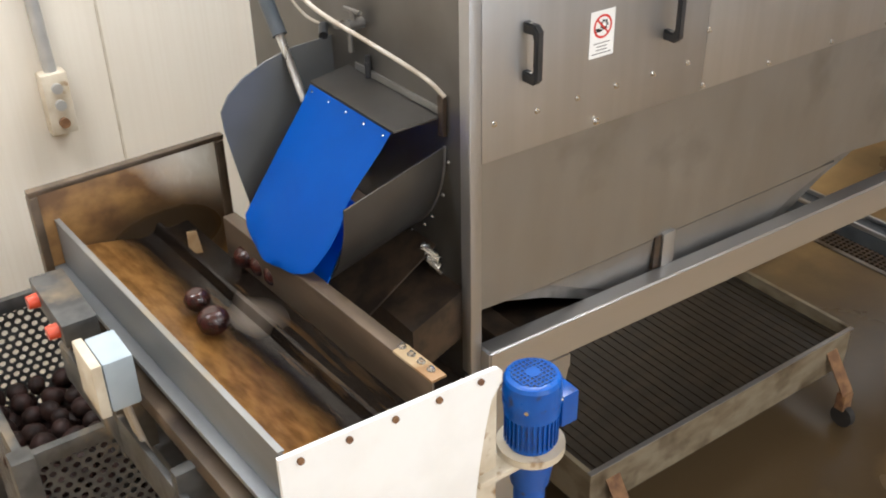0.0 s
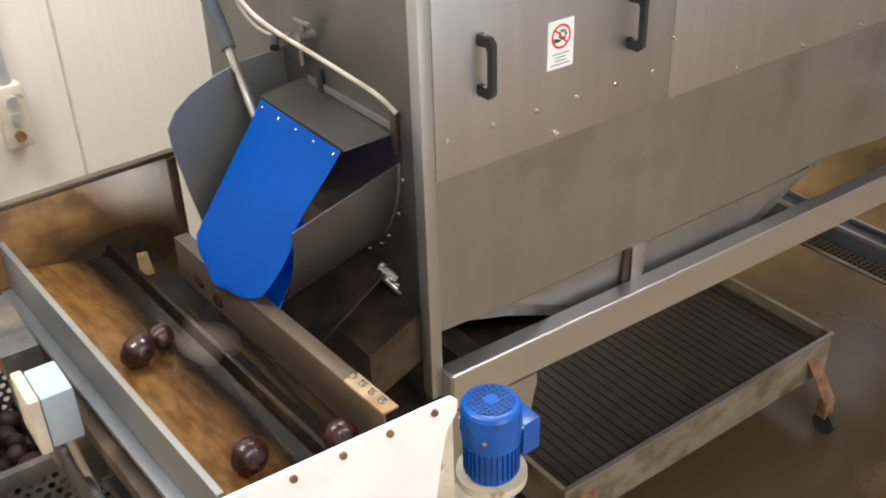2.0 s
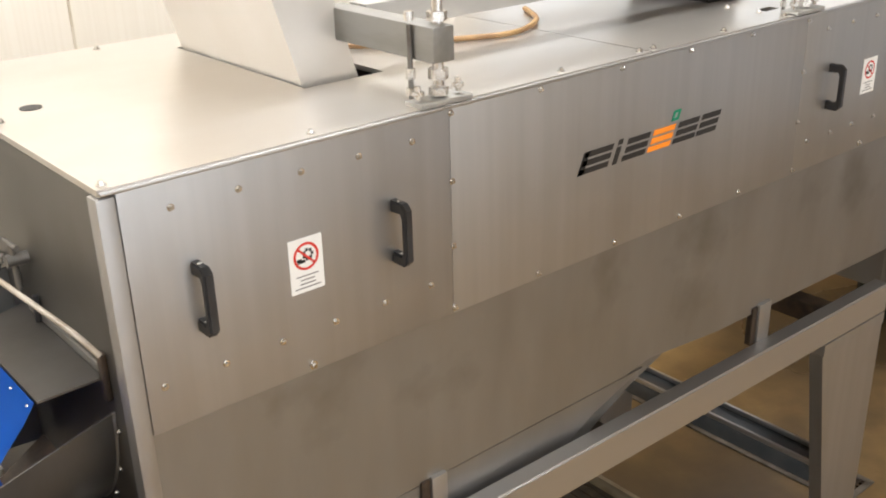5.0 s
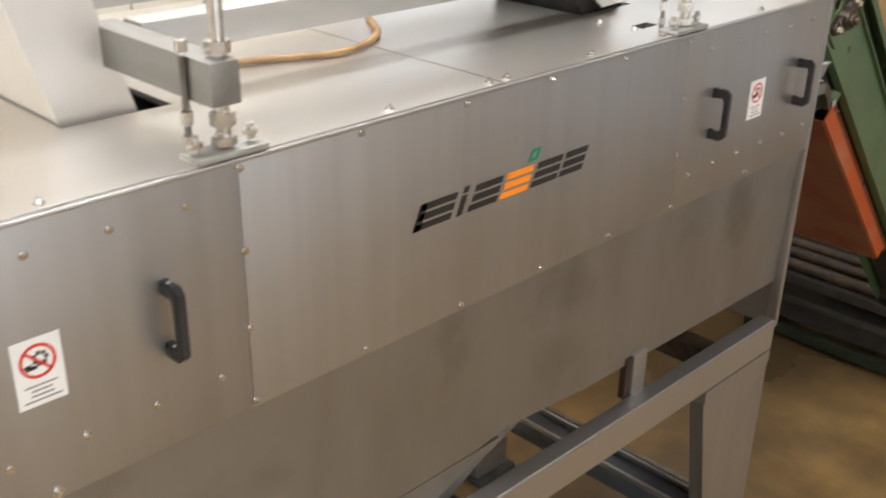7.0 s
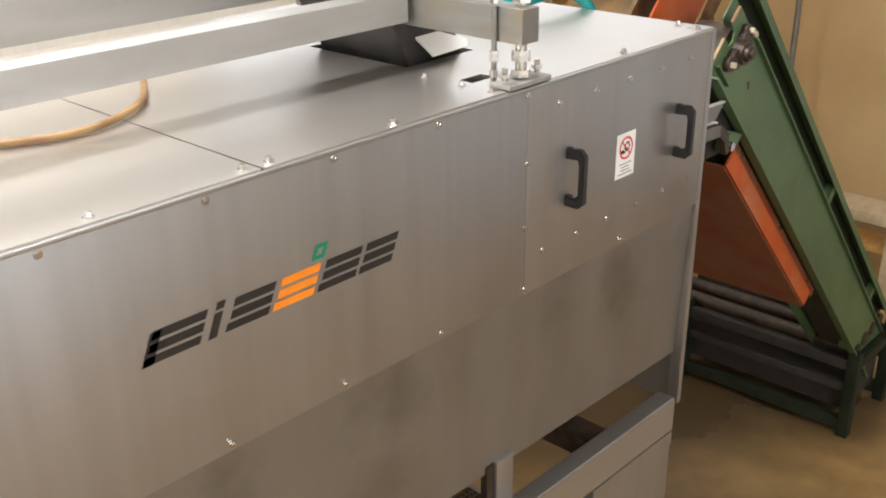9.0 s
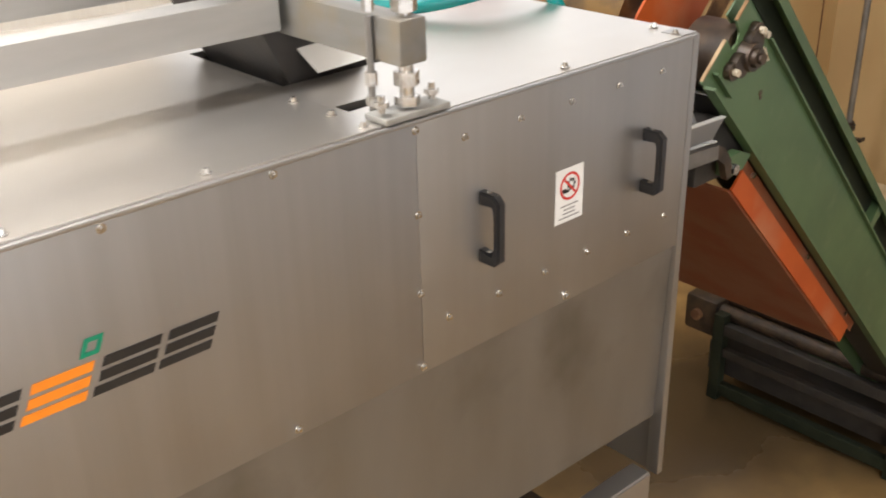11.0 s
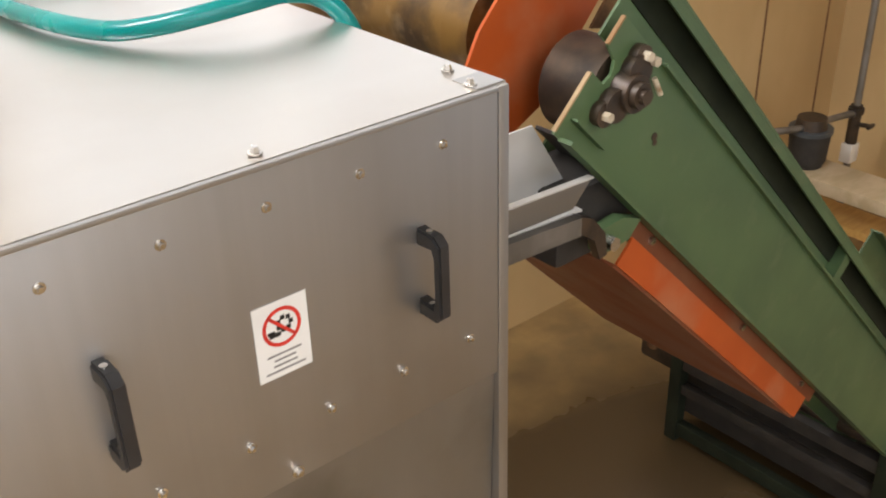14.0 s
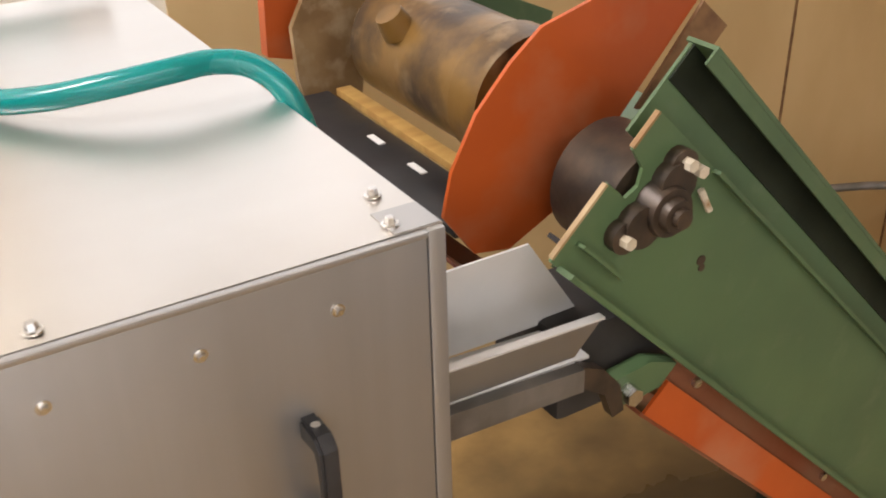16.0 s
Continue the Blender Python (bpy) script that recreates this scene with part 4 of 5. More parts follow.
part("stretcher", bx(-0.18, 0.16, 0.02, 0.05, 0.35, 0.39, 0.003), GALV, trough)
part("stretcher", bx(-0.18, -0.14, 0.05, 1.01, 0.95, 0.99, 0.003), GALV, trough)
part("side_bracket", bx(-0.26, -0.176, 0.30, 0.33, 1.02, 1.2, 0.003), GALV, trough)
part("side_bracket", bx(-0.26, -0.176, 0.62, 0.65, 1.02, 1.2, 0.003), GALV, trough)
part("side_channel", bx(-0.26, -0.245, 0.05, 0.98, 1.04, 1.15, 0.003), GALV, trough)

# ---- gear motor ----
motor = thing("gear_motor", "blue enamelled upright gear motor beside the trough", "motor", pose(-0.083, -0.315, -0.046))
bm = bmesh.new()
cyl(bm, (0, 0, 1.318), (0, 0, 1.372), 0.063, 0.061, 36)
cyl(bm, (0, 0, 1.372), (0, 0, 1.380), 0.061, 0.057, 36)
cyl(bm, (0, 0, 1.380), (0, 0, 1.384), 0.057, 0.049, 36)
part("fan_cover", bm, BLUE_PAINT, motor, "blue fan cover")
# Black disc on the closed cover paints the shade between grille bars.
part("fan_shade_disc", cyl(bmesh.new(), (0, 0, 1.3842), (0, 0, 1.3848), 0.046, seg=32), RUBBER, motor, "black disc for the dark behind the fan grille")
bm = bmesh.new()
for k in range(-4, 5):
    h = math.sqrt(max(0.0, 0.047 ** 2 - (0.0105 * k) ** 2))
    box(bm, 0.0105 * k - 0.0018, 0.0105 * k + 0.0018, -h, h, 1.3850, 1.3868)
    box(bm, -h, h, 0.0105 * k - 0.0018, 0.0105 * k + 0.0018, 1.3850, 1.3868)
cyl(bm, (0, 0, 1.3850), (0, 0, 1.3872), 0.016, seg=20)
part("fan_grille", bm, BLUE_PAINT, motor, "blue fan grille")
bm = bmesh.new()
cyl(bm, (0, 0, 1.205), (0, 0, 1.3175), 0.0525, seg=32)
cyl(bm, (0, 0, 1.290), (0, 0, 1.3175), 0.060, seg=32)
stator = part("stator", bm, BLUE_PAINT, motor, "finned blue motor body")
fin_mesh = mesh_of("fin", bx(0.0505, 0.0585, -0.002, 0.002, 1.215, 1.290), BLUE_PAINT)
for k in range(32):
    fin = new("fin", fin_mesh)
    fin.parent = stator
    fin.matrix_basis = Matrix.Rotation(2 * math.pi * k / 32, 4, "Z")
part("terminal_box", bx(0.052, 0.098, -0.038, 0.038, 1.235, 1.318, 0.006), BLUE_PAINT, motor)
for a in (40, 130, 220, 310):
    part("cover_screw", cyl(bmesh.new(), (0.0615 * math.cos(radians(a)), 0.0615 * math.sin(radians(a)), 1.328), (0.066 * math.cos(radians(a)), 0.066 * math.sin(radians(a)), 1.328), 0.005, seg=8), BRIGHT, motor)
part("mount_arm", bx(-0.155, -0.04, -0.028, 0.028, 1.168, 1.1855, 0.003), CREAM_METAL, motor, "worn cream mounting arm")
part("flange", cyl(bmesh.new(), (0, 0, 1.186), (0, 0, 1.2045), 0.074, seg=36), CREAM_METAL, motor, "worn cream flange")
bm = bmesh.new()
cyl(bm, (0, 0, 1.09), (0, 0, 1.186), 0.042, 0.058, 28)
cyl(bm, (0, 0, 1.00), (0, 0, 1.09), 0.035, seg=28)
part("gearbox", bm, BLUE_PAINT, motor)

# ---- control box ----
cbox = thing("control_box", "pale grey plastic electric box with a beige lid", "control box", pose(-0.735, 0.19, 1.25))
part("box_body", bx(-0.065, 0.0, 0.0, 0.115, 0.0, 0.125, 0.006), BOX_GREY, cbox)
part("box_lid", bx(-0.09, -0.067, -0.004, 0.119, -0.004, 0.129, 0.005), CREAM_METAL, cbox, "beige lid")
for dy in (0.02, 0.05):
    bm = bmesh.new()
    tube(bm, [(-0.03, dy, 0.0), (-0.02, dy - 0.01, -0.08), (0.0, dy - 0.05, -0.2), (0.04, dy - 0.10, -0.35), (0.06, dy - 0.1, -0.7)], 0.008)
    part("cable", bm, CABLE, cbox)
stops = thing("switch_box", "small grey switch box with red caps", "switch", pose(-0.79, 0.40, 1.30))
part("box_body", bx(-0.03, 0.05, 0.0, 0.25, 0.0, 0.06, 0.005), GALV, stops)
for dy in (0.04, 0.19):
    bm = bmesh.new()
    cyl(bm, (-0.03, dy, 0.03), (-0.055, dy, 0.03), 0.018, 0.016)
    part("red_cap", bm, RED_CAP, stops, "red push cap")

# ---- perforated bin ----
bin_t = thing("perforated_bin", "grey perforated steel bin heaped with beets", "bin", pose(-0.96, 0.55, 0))
def perforated(w, h, pitch=0.030, r=0.0105, seg=6):
    bm = bmesh.new()
    dy = pitch * 0.866
    nx, ny = int(w / pitch), int(h / dy)
    for j in range(ny):
        for i in range(nx):
            cx, cy = (i + 0.5 + (0.5 if j % 2 else 0.0)) * pitch, (j + 0.5) * dy
            if cx + pitch / 2 > w + 1e-6:
                continue
            inner = [bm.verts.new((cx + r * math.cos(math.pi / 3 * k + math.pi / 6), 0, cy + r * math.sin(math.pi / 3 * k + math.pi / 6))) for k in range(6)]
            q = pitch / math.sqrt(3)
            outer = [bm.verts.new((cx + q * math.cos(math.pi / 3 * k + math.pi / 6), 0, cy + q * math.sin(math.pi / 3 * k + math.pi / 6))) for k in range(6)]
            for k in range(6):
                bm.faces.new((inner[k], inner[(k + 1) % 6], outer[(k + 1) % 6], outer[k]))
    bmesh.ops.remove_doubles(bm, verts=bm.verts, dist=1e-4)
    bmesh.ops.solidify(bm, geom=bm.faces[:], thickness=0.003)
    return bm
BW, BD, BH = 0.85, 0.74, 0.95
for name, m in (("front_mesh", pose(0.03, 0, 0.25)), ("back_mesh", pose(0.03, BD, 0.25))):
    bm = perforated(BW - 0.06, 0.66)
    bm.transform(m)
    part(name, bm, GALV, bin_t, "perforated steel sheet")
for name, m in (("side_mesh", pose(0, 0.03, 0.25, 0, 0, 90)), ("side_mesh", pose(BW, 0.03, 0.25, 0, 0, 90))):
    bm = perforated(BD - 0.06, 0.66)
    bm.transform(m)
    part(name, bm, GALV, bin_t)
for x0, x1, y0, y1 in ((-0.015, BW + 0.015, -0.012, 0.012), (-0.015, BW + 0.015, BD - 0.012, BD + 0.012), (-0.012, 0.012, 0.013, BD - 0.013), (BW - 0.012, BW + 0.012, 0.013, BD - 0.013)):
    part("rim", bx(x0, x1, y0, y1, BH - 0.045, BH, 0.003), GALV, bin_t)
    part("base_rail", bx(x0, x1, y0, y1, 0.08, 0.25, 0.003), GALV, bin_t)
for x in (0.0, BW):
    for y in (0.0, BD):
        part("corner_post", bx(x - 0.028, x + 0.028, y - 0.028, y + 0.028, 0, BH + 0.004, 0.003), GALV, bin_t)
part("bin_floor", bx(0.01, BW - 0.01, 0.01, BD - 0.01, 0.25, 0.26), GALV, bin_t)

# ---- beets ----
def beet_mesh(seed, r, skin):
    bm = bmesh.new()
    bmesh.ops.create_icosphere(bm, subdivisions=3, radius=r)
    for v in bm.verts:
        n = v.co.normalized()
        v.co *= 1 + 0.10 * noise.noise(n * 1.6 + Vector((seed, 0, 0))) + 0.03 * noise.noise(n * 5 + Vector((0, seed, 0)))
        v.co.z *= 0.9
    top = [v for v in bm.verts if v.co.z > r * 0.78]
    for v in top:
        v.co.z -= (v.co.z - r * 0.78) * 0.9
    return mesh_of("beet", bm, skin)
BEETS = [beet_mesh(s * 3.7, r, skin) for skin in (SHADED_BEET, BEET) for s, r in ((1, 0.036), (2, 0.033), (3, 0.039), (4, 0.030))]
rng = random.Random(5)
def beet(m, k, label, group=""):
    ob = new("beet", BEETS[k])
    ob.matrix_world = m
    return tagged(ob, label, "beet", group)
for layer in range(3):
    for i in range(11):
        for j in range(10):
            x, y = -0.92 + 0.072 * i + rng.uniform(-0.014, 0.014) + 0.03 * (layer % 2), 0.60 + 0.069 * j + rng.uniform(-0.014, 0.014)
            if x > -0.2 or y > 1.25 or rng.random() < 0.05 * layer:
                continue
            z = 0.53 + 0.062 * layer + 0.05 * math.sin(x * 5 + 1) * math.cos(y * 4) + rng.uniform(-0.01, 0.012)
            if layer == 0 and rng.random() < 0.6:
                continue
            beet(pose(x, y, z, rng.uniform(0, 360), rng.uniform(0, 360), rng.uniform(0, 360)), rng.randrange(4), "dark red wet beet heaped in the bin", "beets in the bin")
# Solid dark block added below the heap in place of deeper beets.
part("beet_fill", bx(0.02, BW - 0.02, 0.02, BD - 0.02, 0.26, 0.50), DARK_WET, bin_t)

# ---- drip tray on castors ----
TX0, TX1, TY0, TY1, TZ = 0.56, 1.885, 0.135, 0.86, 0.35
tray = thing("drip_tray", "shallow steel drip tray with dark slats on castors", "tray")
for a in ((TX0, TX1, TY0, TY0 + 0.004), (TX0, TX1, TY1 - 0.004, TY1), (TX0, TX0 + 0.004, TY0 + 0.005, TY1 - 0.005), (TX1 - 0.004, TX1, TY0 + 0.005, TY1 - 0.005)):
    part("tray_wall", bx(a[0], a[1], a[2], a[3], TZ - 0.17, TZ), GRIMY_STEEL, tray, "grimy pale tray wall")
for a in ((TX0 - 0.006, TX1 + 0.006, TY0 - 0.008, TY0 + 0.010), (TX0 - 0.006, TX1 + 0.006, TY1 - 0.01, TY1 + 0.008), (TX0 - 0.008, TX0 + 0.010, TY0 + 0.011, TY1 - 0.011), (TX1 - 0.010, TX1 + 0.008, TY0 + 0.011, TY1 - 0.011)):
    # Only the front rim takes brighter steel, to paint in its highlight.
    part("tray_rim", bx(a[0], a[1], a[2], a[3], TZ, TZ + 0.006, 0.002), RAIL_STEEL if a[2] < 0.13 else GRIMY_STEEL, tray)
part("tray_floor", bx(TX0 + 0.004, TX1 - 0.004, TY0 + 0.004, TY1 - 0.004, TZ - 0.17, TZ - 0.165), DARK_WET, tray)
for k in range(34):
    x = TX0 + 0.03 + 0.0385 * k
    part("slat", thin([(x, TY0 + 0.008, TZ - 0.045), (x, TY1 - 0.008, TZ - 0.045), (x + 0.0375, TY1 - 0.008, TZ - 0.048), (x + 0.0375, TY0 + 0.008, TZ - 0.048)], (0, 0, -0.003)), SLAT_STEEL, tray)
for cx in (TX0 + 0.10, TX1 - 0.10):
    for cy, s in ((TY0, -1), (TY1, 1)):
        part("bracket", thin([(cx - 0.03, cy, TZ - 0.06), (cx + 0.03, cy, TZ - 0.06), (cx + 0.03, cy + s * 0.10, TZ - 0.20), (cx - 0.03, cy + s * 0.10, TZ - 0.20)], (0, 0, -0.006)), RUST, tray)
        c = part("castor_fork", bx(cx - 0.025, cx + 0.025, cy + s * 0.09 - 0.02, cy + s * 0.09 + 0.02, 0.075, TZ - 0.2, 0.004), RUST, tray)
        bm = bmesh.new()
        cyl(bm, (cx - 0.014, cy + s * 0.1, 0.045), (cx + 0.014, cy + s * 0.1, 0.045), 0.045, seg=24)
        w = part("castor_wheel", bm, RUBBER, c)

# ---- green belt conveyor ----
conv = thing("belt_conveyor", "worn green inclined belt conveyor with orange guards", "conveyor")
d45 = Vector((0.7071, 0, -0.7071))
n45 = Vector((0.7071, 0, 0.7071))
O = Vector((2.925, 0, 1.93))
def cv(s, w, y):
    p = O + d45 * s + n45 * w
    return (p.x, y, p.z)
SL = 2.42
def cplate(s0, s1, w0, w1, y0, y1, bevel=0.0):
    bm = bx(s0, s1, y0, y1, w0, w1, bevel)
    bm.transform(Matrix.Translation(O) @ Matrix.Rotation(radians(45), 4, "Y"))
    return bm
NY, FY = 0.13, 0.31
HEAD = [(0, 0), (SL, 0), (SL, 0.225), (0, 0.225), (0, 0.168), (0.034, 0.160), (0.046, 0.140), (0.040, 0.118), (0, 0.118)]
bm = prism(bmesh.new(), HEAD, "y", NY, NY + 0.006)
bm.transform(Matrix.Translation(O) @ Matrix.Rotation(radians(45), 4, "Y"))
part("side_plate", bm, GREEN, conv, "chipped green side plate")
part("skirt_board", cplate(0.020, SL, 0.19, 0.3255, NY + 0.045, NY + 0.051, 0.001), GREEN, conv, "recessed green skirt board")
part("far_side_plate", cplate(0.20, SL, 0.0, 0.20, FY, FY + 0.006, 0.001), GREEN, conv)
for s0, y0, y1 in ((0.015, NY - 0.03, NY),):
    part("flange", cplate(s0, SL, -0.004, 0.004, y0, y1), GREEN, conv)
part("pocket_lip", cplate(0.016, 0.115, 0.036, 0.041, NY - 0.016, NY), GREEN, conv)
part("flange", cplate(0.143, SL, 0.219, 0.225, NY - 0.014, NY - 0.0005), GREEN, conv)
part("flange", cplate(0.018, SL, 0.326, 0.332, NY + 0.002, NY + 0.056), GREEN, conv)
part("flange_lip", cplate(0.018, SL, 0.305, 0.3255, NY + 0.002, NY + 0.006), GREEN, conv)
for s in (1.20, 2.1):
    part("rib", cplate(s, s + 0.035, 0.215, 0.325, NY + 0.012, NY + 0.044), GREEN, conv)
part("belt", cplate(0.12, SL - 0.1, 0.180, 0.187, NY + 0.055, FY - 0.012), RUBBER, conv, "dark rubber belt")
part("belt", cplate(0.12, SL - 0.1, 0.03, 0.037, NY + 0.03, FY - 0.03), RUBBER, conv)
for k in range(9):
    part("cleat", cplate(0.2 + 0.2 * k, 0.206 + 0.2 * k, 0.188, 0.207, NY + 0.06, FY - 0.02), RUBBER, conv)
bm = bmesh.new()
cyl(bm, cv(0.123, 0.14, NY + 0.02), cv(0.123, 0.14, 0.265), 0.088, seg=36)
part("head_drum", bm, GREASE_AND_SHADE, conv, "dark greasy head drum")
for w0, w1 in ((0.004, 0.116), (0.170, 0.224)):
    part("worn_edge", cplate(-0.003, 0.001, w0, w1, NY - 0.001, NY + 0.007), PALE_FLANGE, conv, "bare worn plate edge")
bm = bmesh.new()
BC = (0.094, 0.139)
cyl(bm, cv(BC[0], BC[1], NY), cv(BC[0], BC[1], NY - 0.030), 0.040, 0.033, 28)
cyl(bm, cv(BC[0], BC[1], NY - 0.030), cv(BC[0], BC[1], NY - 0.042), 0.024, 0.022, 20)
cyl(bm, cv(BC[0], BC[1], NY - 0.042), cv(BC[0], BC[1], NY - 0.052), 0.013, seg=16)
bearing = part("bearing", bm, GREASE_AND_SHADE, conv, "black greasy flange bearing")
for ds, dw in ((-0.028, -0.060), (-0.020, 0.056)):
    part("bearing_ear", cyl(bmesh.new(), cv(BC[0] + ds, BC[1] + dw, NY), cv(BC[0] + ds, BC[1] + dw, NY - 0.018), 0.022, seg=16), GREASE_AND_SHADE, bearing)
    part("bearing_web", cyl(bmesh.new(), cv(BC[0] + ds * 0.6, BC[1] + dw * 0.6, NY), cv(BC[0] + ds * 0.6, BC[1] + dw * 0.6, NY - 0.022), 0.029, seg=16), GREASE_AND_SHADE, bearing)
for ds, dw in ((-0.030, -0.063), (-0.022, 0.060), (0.0, 0.064)):
    part("bearing_bolt", cyl(bmesh.new(), cv(BC[0] + ds, BC[1] + dw, NY - 0.018), cv(BC[0] + ds, BC[1] + dw, NY - 0.032), 0.009, seg=6), CREAM_METAL, conv)
for s, w, r in ((0.235, 0.125, 0.008), (0.245, 0.118, 0.006)):
    part("grease_spot", cyl(bmesh.new(), cv(s, w, NY), cv(s, w, NY - 0.0012), r, seg=9), GREASE_AND_SHADE, conv)
part("grease_nipple", cyl(bmesh.new(), cv(0.135, 0.19, NY - 0.01), cv(0.168, 0.178, NY - 0.014), 0.005, seg=10), CREAM_METAL, conv)
# Dark strip on the skirt board, a shadow put in as geometry.
part("lip_shadow", cplate(0.022, SL, 0.272, 0.325, NY + 0.0415, NY + 0.0445), DARK_GREEN, conv, "dark strip painting the shadow under the flange lip")
part("lug", thin([(3.02, NY - 0.02, 1.725), (3.085, NY - 0.02, 1.732), (3.135, NY - 0.02, 1.712), (3.105, NY - 0.02, 1.682), (3.05, NY - 0.02, 1.676), (3.025, NY - 0.02, 1.682)], (0, 0.025, 0)), GREEN, conv)
bm = bmesh.new()
cyl(bm, (3.045, NY - 0.01, 1.70), (3.045, NY - 0.04, 1.70), 0.014, seg=6)
part("latch_bolt", bm, BRIGHT, conv)
# orange guards
part("lower_guard", cplate(0.35, 1.41, -0.094, -0.034, NY + 0.005, NY + 0.011), ORANGE, conv, "orange lower edge guard")
part("guard_flange", cplate(0.34, 1.47, -0.034, 0.0, NY + 0.016, NY + 0.022), RED_BROWN, conv)
part("skirt", bx(2.955, 3.17, 0.145, 0.30, 1.66, 1.80, 0.01), RUBBER, conv, "black rubber scraper skirt")
part("under_pan", cplate(0.35, 1.41, -0.100, -0.094, NY + 0.012, 0.79), RED_BROWN, conv, "red brown underside guard pan")
part("pan_edge", cplate(0.35, 1.41, -0.094, -0.060, 0.784, 0.79), RED_BROWN, conv)
for s in (0.42, 0.92, 1.36):
    part("guard_screw", cyl(bmesh.new(), cv(s, -0.012, NY + 0.016), cv(s, -0.012, NY + 0.009), 0.008, seg=8), BRIGHT, conv)
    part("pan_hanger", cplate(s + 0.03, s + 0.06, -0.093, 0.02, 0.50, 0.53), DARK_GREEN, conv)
hopper = part("hopper_side", cplate(2.33, 2.92, 0.30, 0.72, 0.60, 0.606), GREEN, conv, "green hopper side board at the tail")
part("hopper_rim", cplate(2.33, 2.92, 0.72, 0.727, 0.565, 0.612), GREEN, hopper)
part("hopper_strut", cplate(2.36, 2.41, 0.0, 0.30, 0.56, 0.60), GREEN, conv)
part("hopper_strut", cplate(2.36, 2.41, 0.0, 0.04, FY + 0.007, 0.56), GREEN, conv)
G = [(2.90, 1.905), (2.915, 1.97), (2.955, 2.045), (3.01, 2.105), (3.06, 2.145), (3.17, 2.175), (3.28, 2.165), (3.335, 2.135), (3.10, 1.87), (3.01, 1.825), (2.95, 1.835)]
part("chain_guard", prism(bmesh.new(), G, "y", 0.34, 0.347), ORANGE, conv, "rounded orange chain guard")
part("guard_strap", thin([(3.340, 0.337, 2.135), (3.392, 0.337, 2.09), (3.29, 0.337, 1.982), (3.225, 0.337, 1.995)], (0, -0.006, 0)), RUST, conv)
G2 = [(2.93, 1.94), (2.935, 2.06), (2.97, 2.18), (3.06, 2.27), (3.20, 2.28), (3.24, 2.05), (3.08, 1.90)]
part("gear_plate", prism(bmesh.new(), [(2.985, 1.835), (3.06, 1.815), (3.10, 1.85), (3.105, 1.90), (3.20, 1.93), (3.22, 2.06), (3.12, 2.13), (3.02, 2.10), (2.965, 2.00), (2.97, 1.90)], "y", 0.975, 0.99), GEAR_TAN, conv, "rough tan stained gear plate")
part("far_frame", prism(bmesh.new(), [(3.33, 2.03), (3.62, 1.90), (3.60, 1.84), (3.42, 1.80), (3.30, 1.90)], "y", 1.06, 1.066), GREEN, conv, "green frame plate behind the motor")
part("frame_tie", bx(3.30, 3.60, 0.318, 1.059, 1.80, 1.815), GREEN, conv)
part("far_guard", prism(bmesh.new(), G2, "y", 1.02, 1.05), ORANGE, conv)
bm = bmesh.new()
cyl(bm, (3.13, 0.46, 1.985), (3.13, 0.86, 1.985), 0.105, seg=36)
cyl(bm, (3.13, 0.86, 1.985), (3.13, 0.93, 1.985), 0.098, 0.065, 36)
cyl(bm, (3.05, 0.72, 2.045), (3.03, 0.72, 2.078), 0.030, 0.024, 20)
cyl(bm, (3.13, 0.452, 1.985), (3.13, 0.52, 1.985), 0.108, 0.112, 36)
part("drive_motor", bm, MOTOR_BROWN, conv, "dirty brown drive motor")
part("motor_plate", bx(2.93, 3.028, 0.36, 1.0, 1.855, 1.868, 0.003), BLACK, conv)
part("motor_foot", bx(3.032, 3.062, 0.42, 0.95, 1.865, 1.88, 0.002), PINE, conv)
for dy in (0.55, 0.69):
    part("slot", bx(2.985, 2.997, dy, dy + 0.045, 1.868, 1.870), PAPER, conv)
part("tail_leg", bx(4.43, 4.48, 0.135, 0.185, 0.43, 0.56, 0.003), GREEN, conv)
# low cross stand under the tail
stand = thing("tail_stand", "low dark stand with greasy rollers under the conveyor tail", "stand")
for y in (0.085, 0.90):
    part("foot_post", bx(4.43, 4.48, y, y + 0.05, 0.0, 0.42, 0.003), DARK_GREEN, stand)
    part("foot_post", bx(4.84, 4.89, y, y + 0.05, 0.0, 0.42, 0.003), DARK_GREEN, stand)
    part("end_bar", bx(4.481, 4.839, y + 0.005, y + 0.045, 0.33, 0.38, 0.003), DARK_GREEN, stand)
for x in (4.435, 4.845):
    part("low_bar", bx(x, x + 0.04, 0.136, 0.899, 0.03, 0.085, 0.003), DARK_GREEN, stand)
    part("top_bar", bx(x, x + 0.04, 0.136, 0.899, 0.33, 0.38, 0.003), RUBBER, stand)
    part("mid_bar", bx(x + 0.005, x + 0.035, 0.136, 0.899, 0.22, 0.26, 0.003), RUBBER, stand)
# Added black sheet fills the dark space below the rollers.
part("dark_fill_sheet", bx(4.50, 4.83, 0.14, 1.0, 0.10, 0.24, 0.003), RUBBER, stand, "black sheet added to fill the dark space in the stand")
for k, (x, z) in enumerate(((4.51, 0.40), (4.585, 0.43), (4.66, 0.45), (4.74, 0.46))):
    bm = bmesh.new()
    cyl(bm, (x, 0.126, z), (x, 0.98, z), 0.032, seg=18)
    part("roller", bm, GREASE_AND_SHADE, stand)
part("end_gear", bx(4.46, 4.62, 0.96, 1.12, 0.28, 0.45, 0.02), GREASE_AND_SHADE, stand)
bm = bmesh.new()
cyl(bm, (4.47, 1.05, 0.37), (4.44, 1.05, 0.37), 0.025, seg=16)
part("gear_hub", bm, RUST, stand)

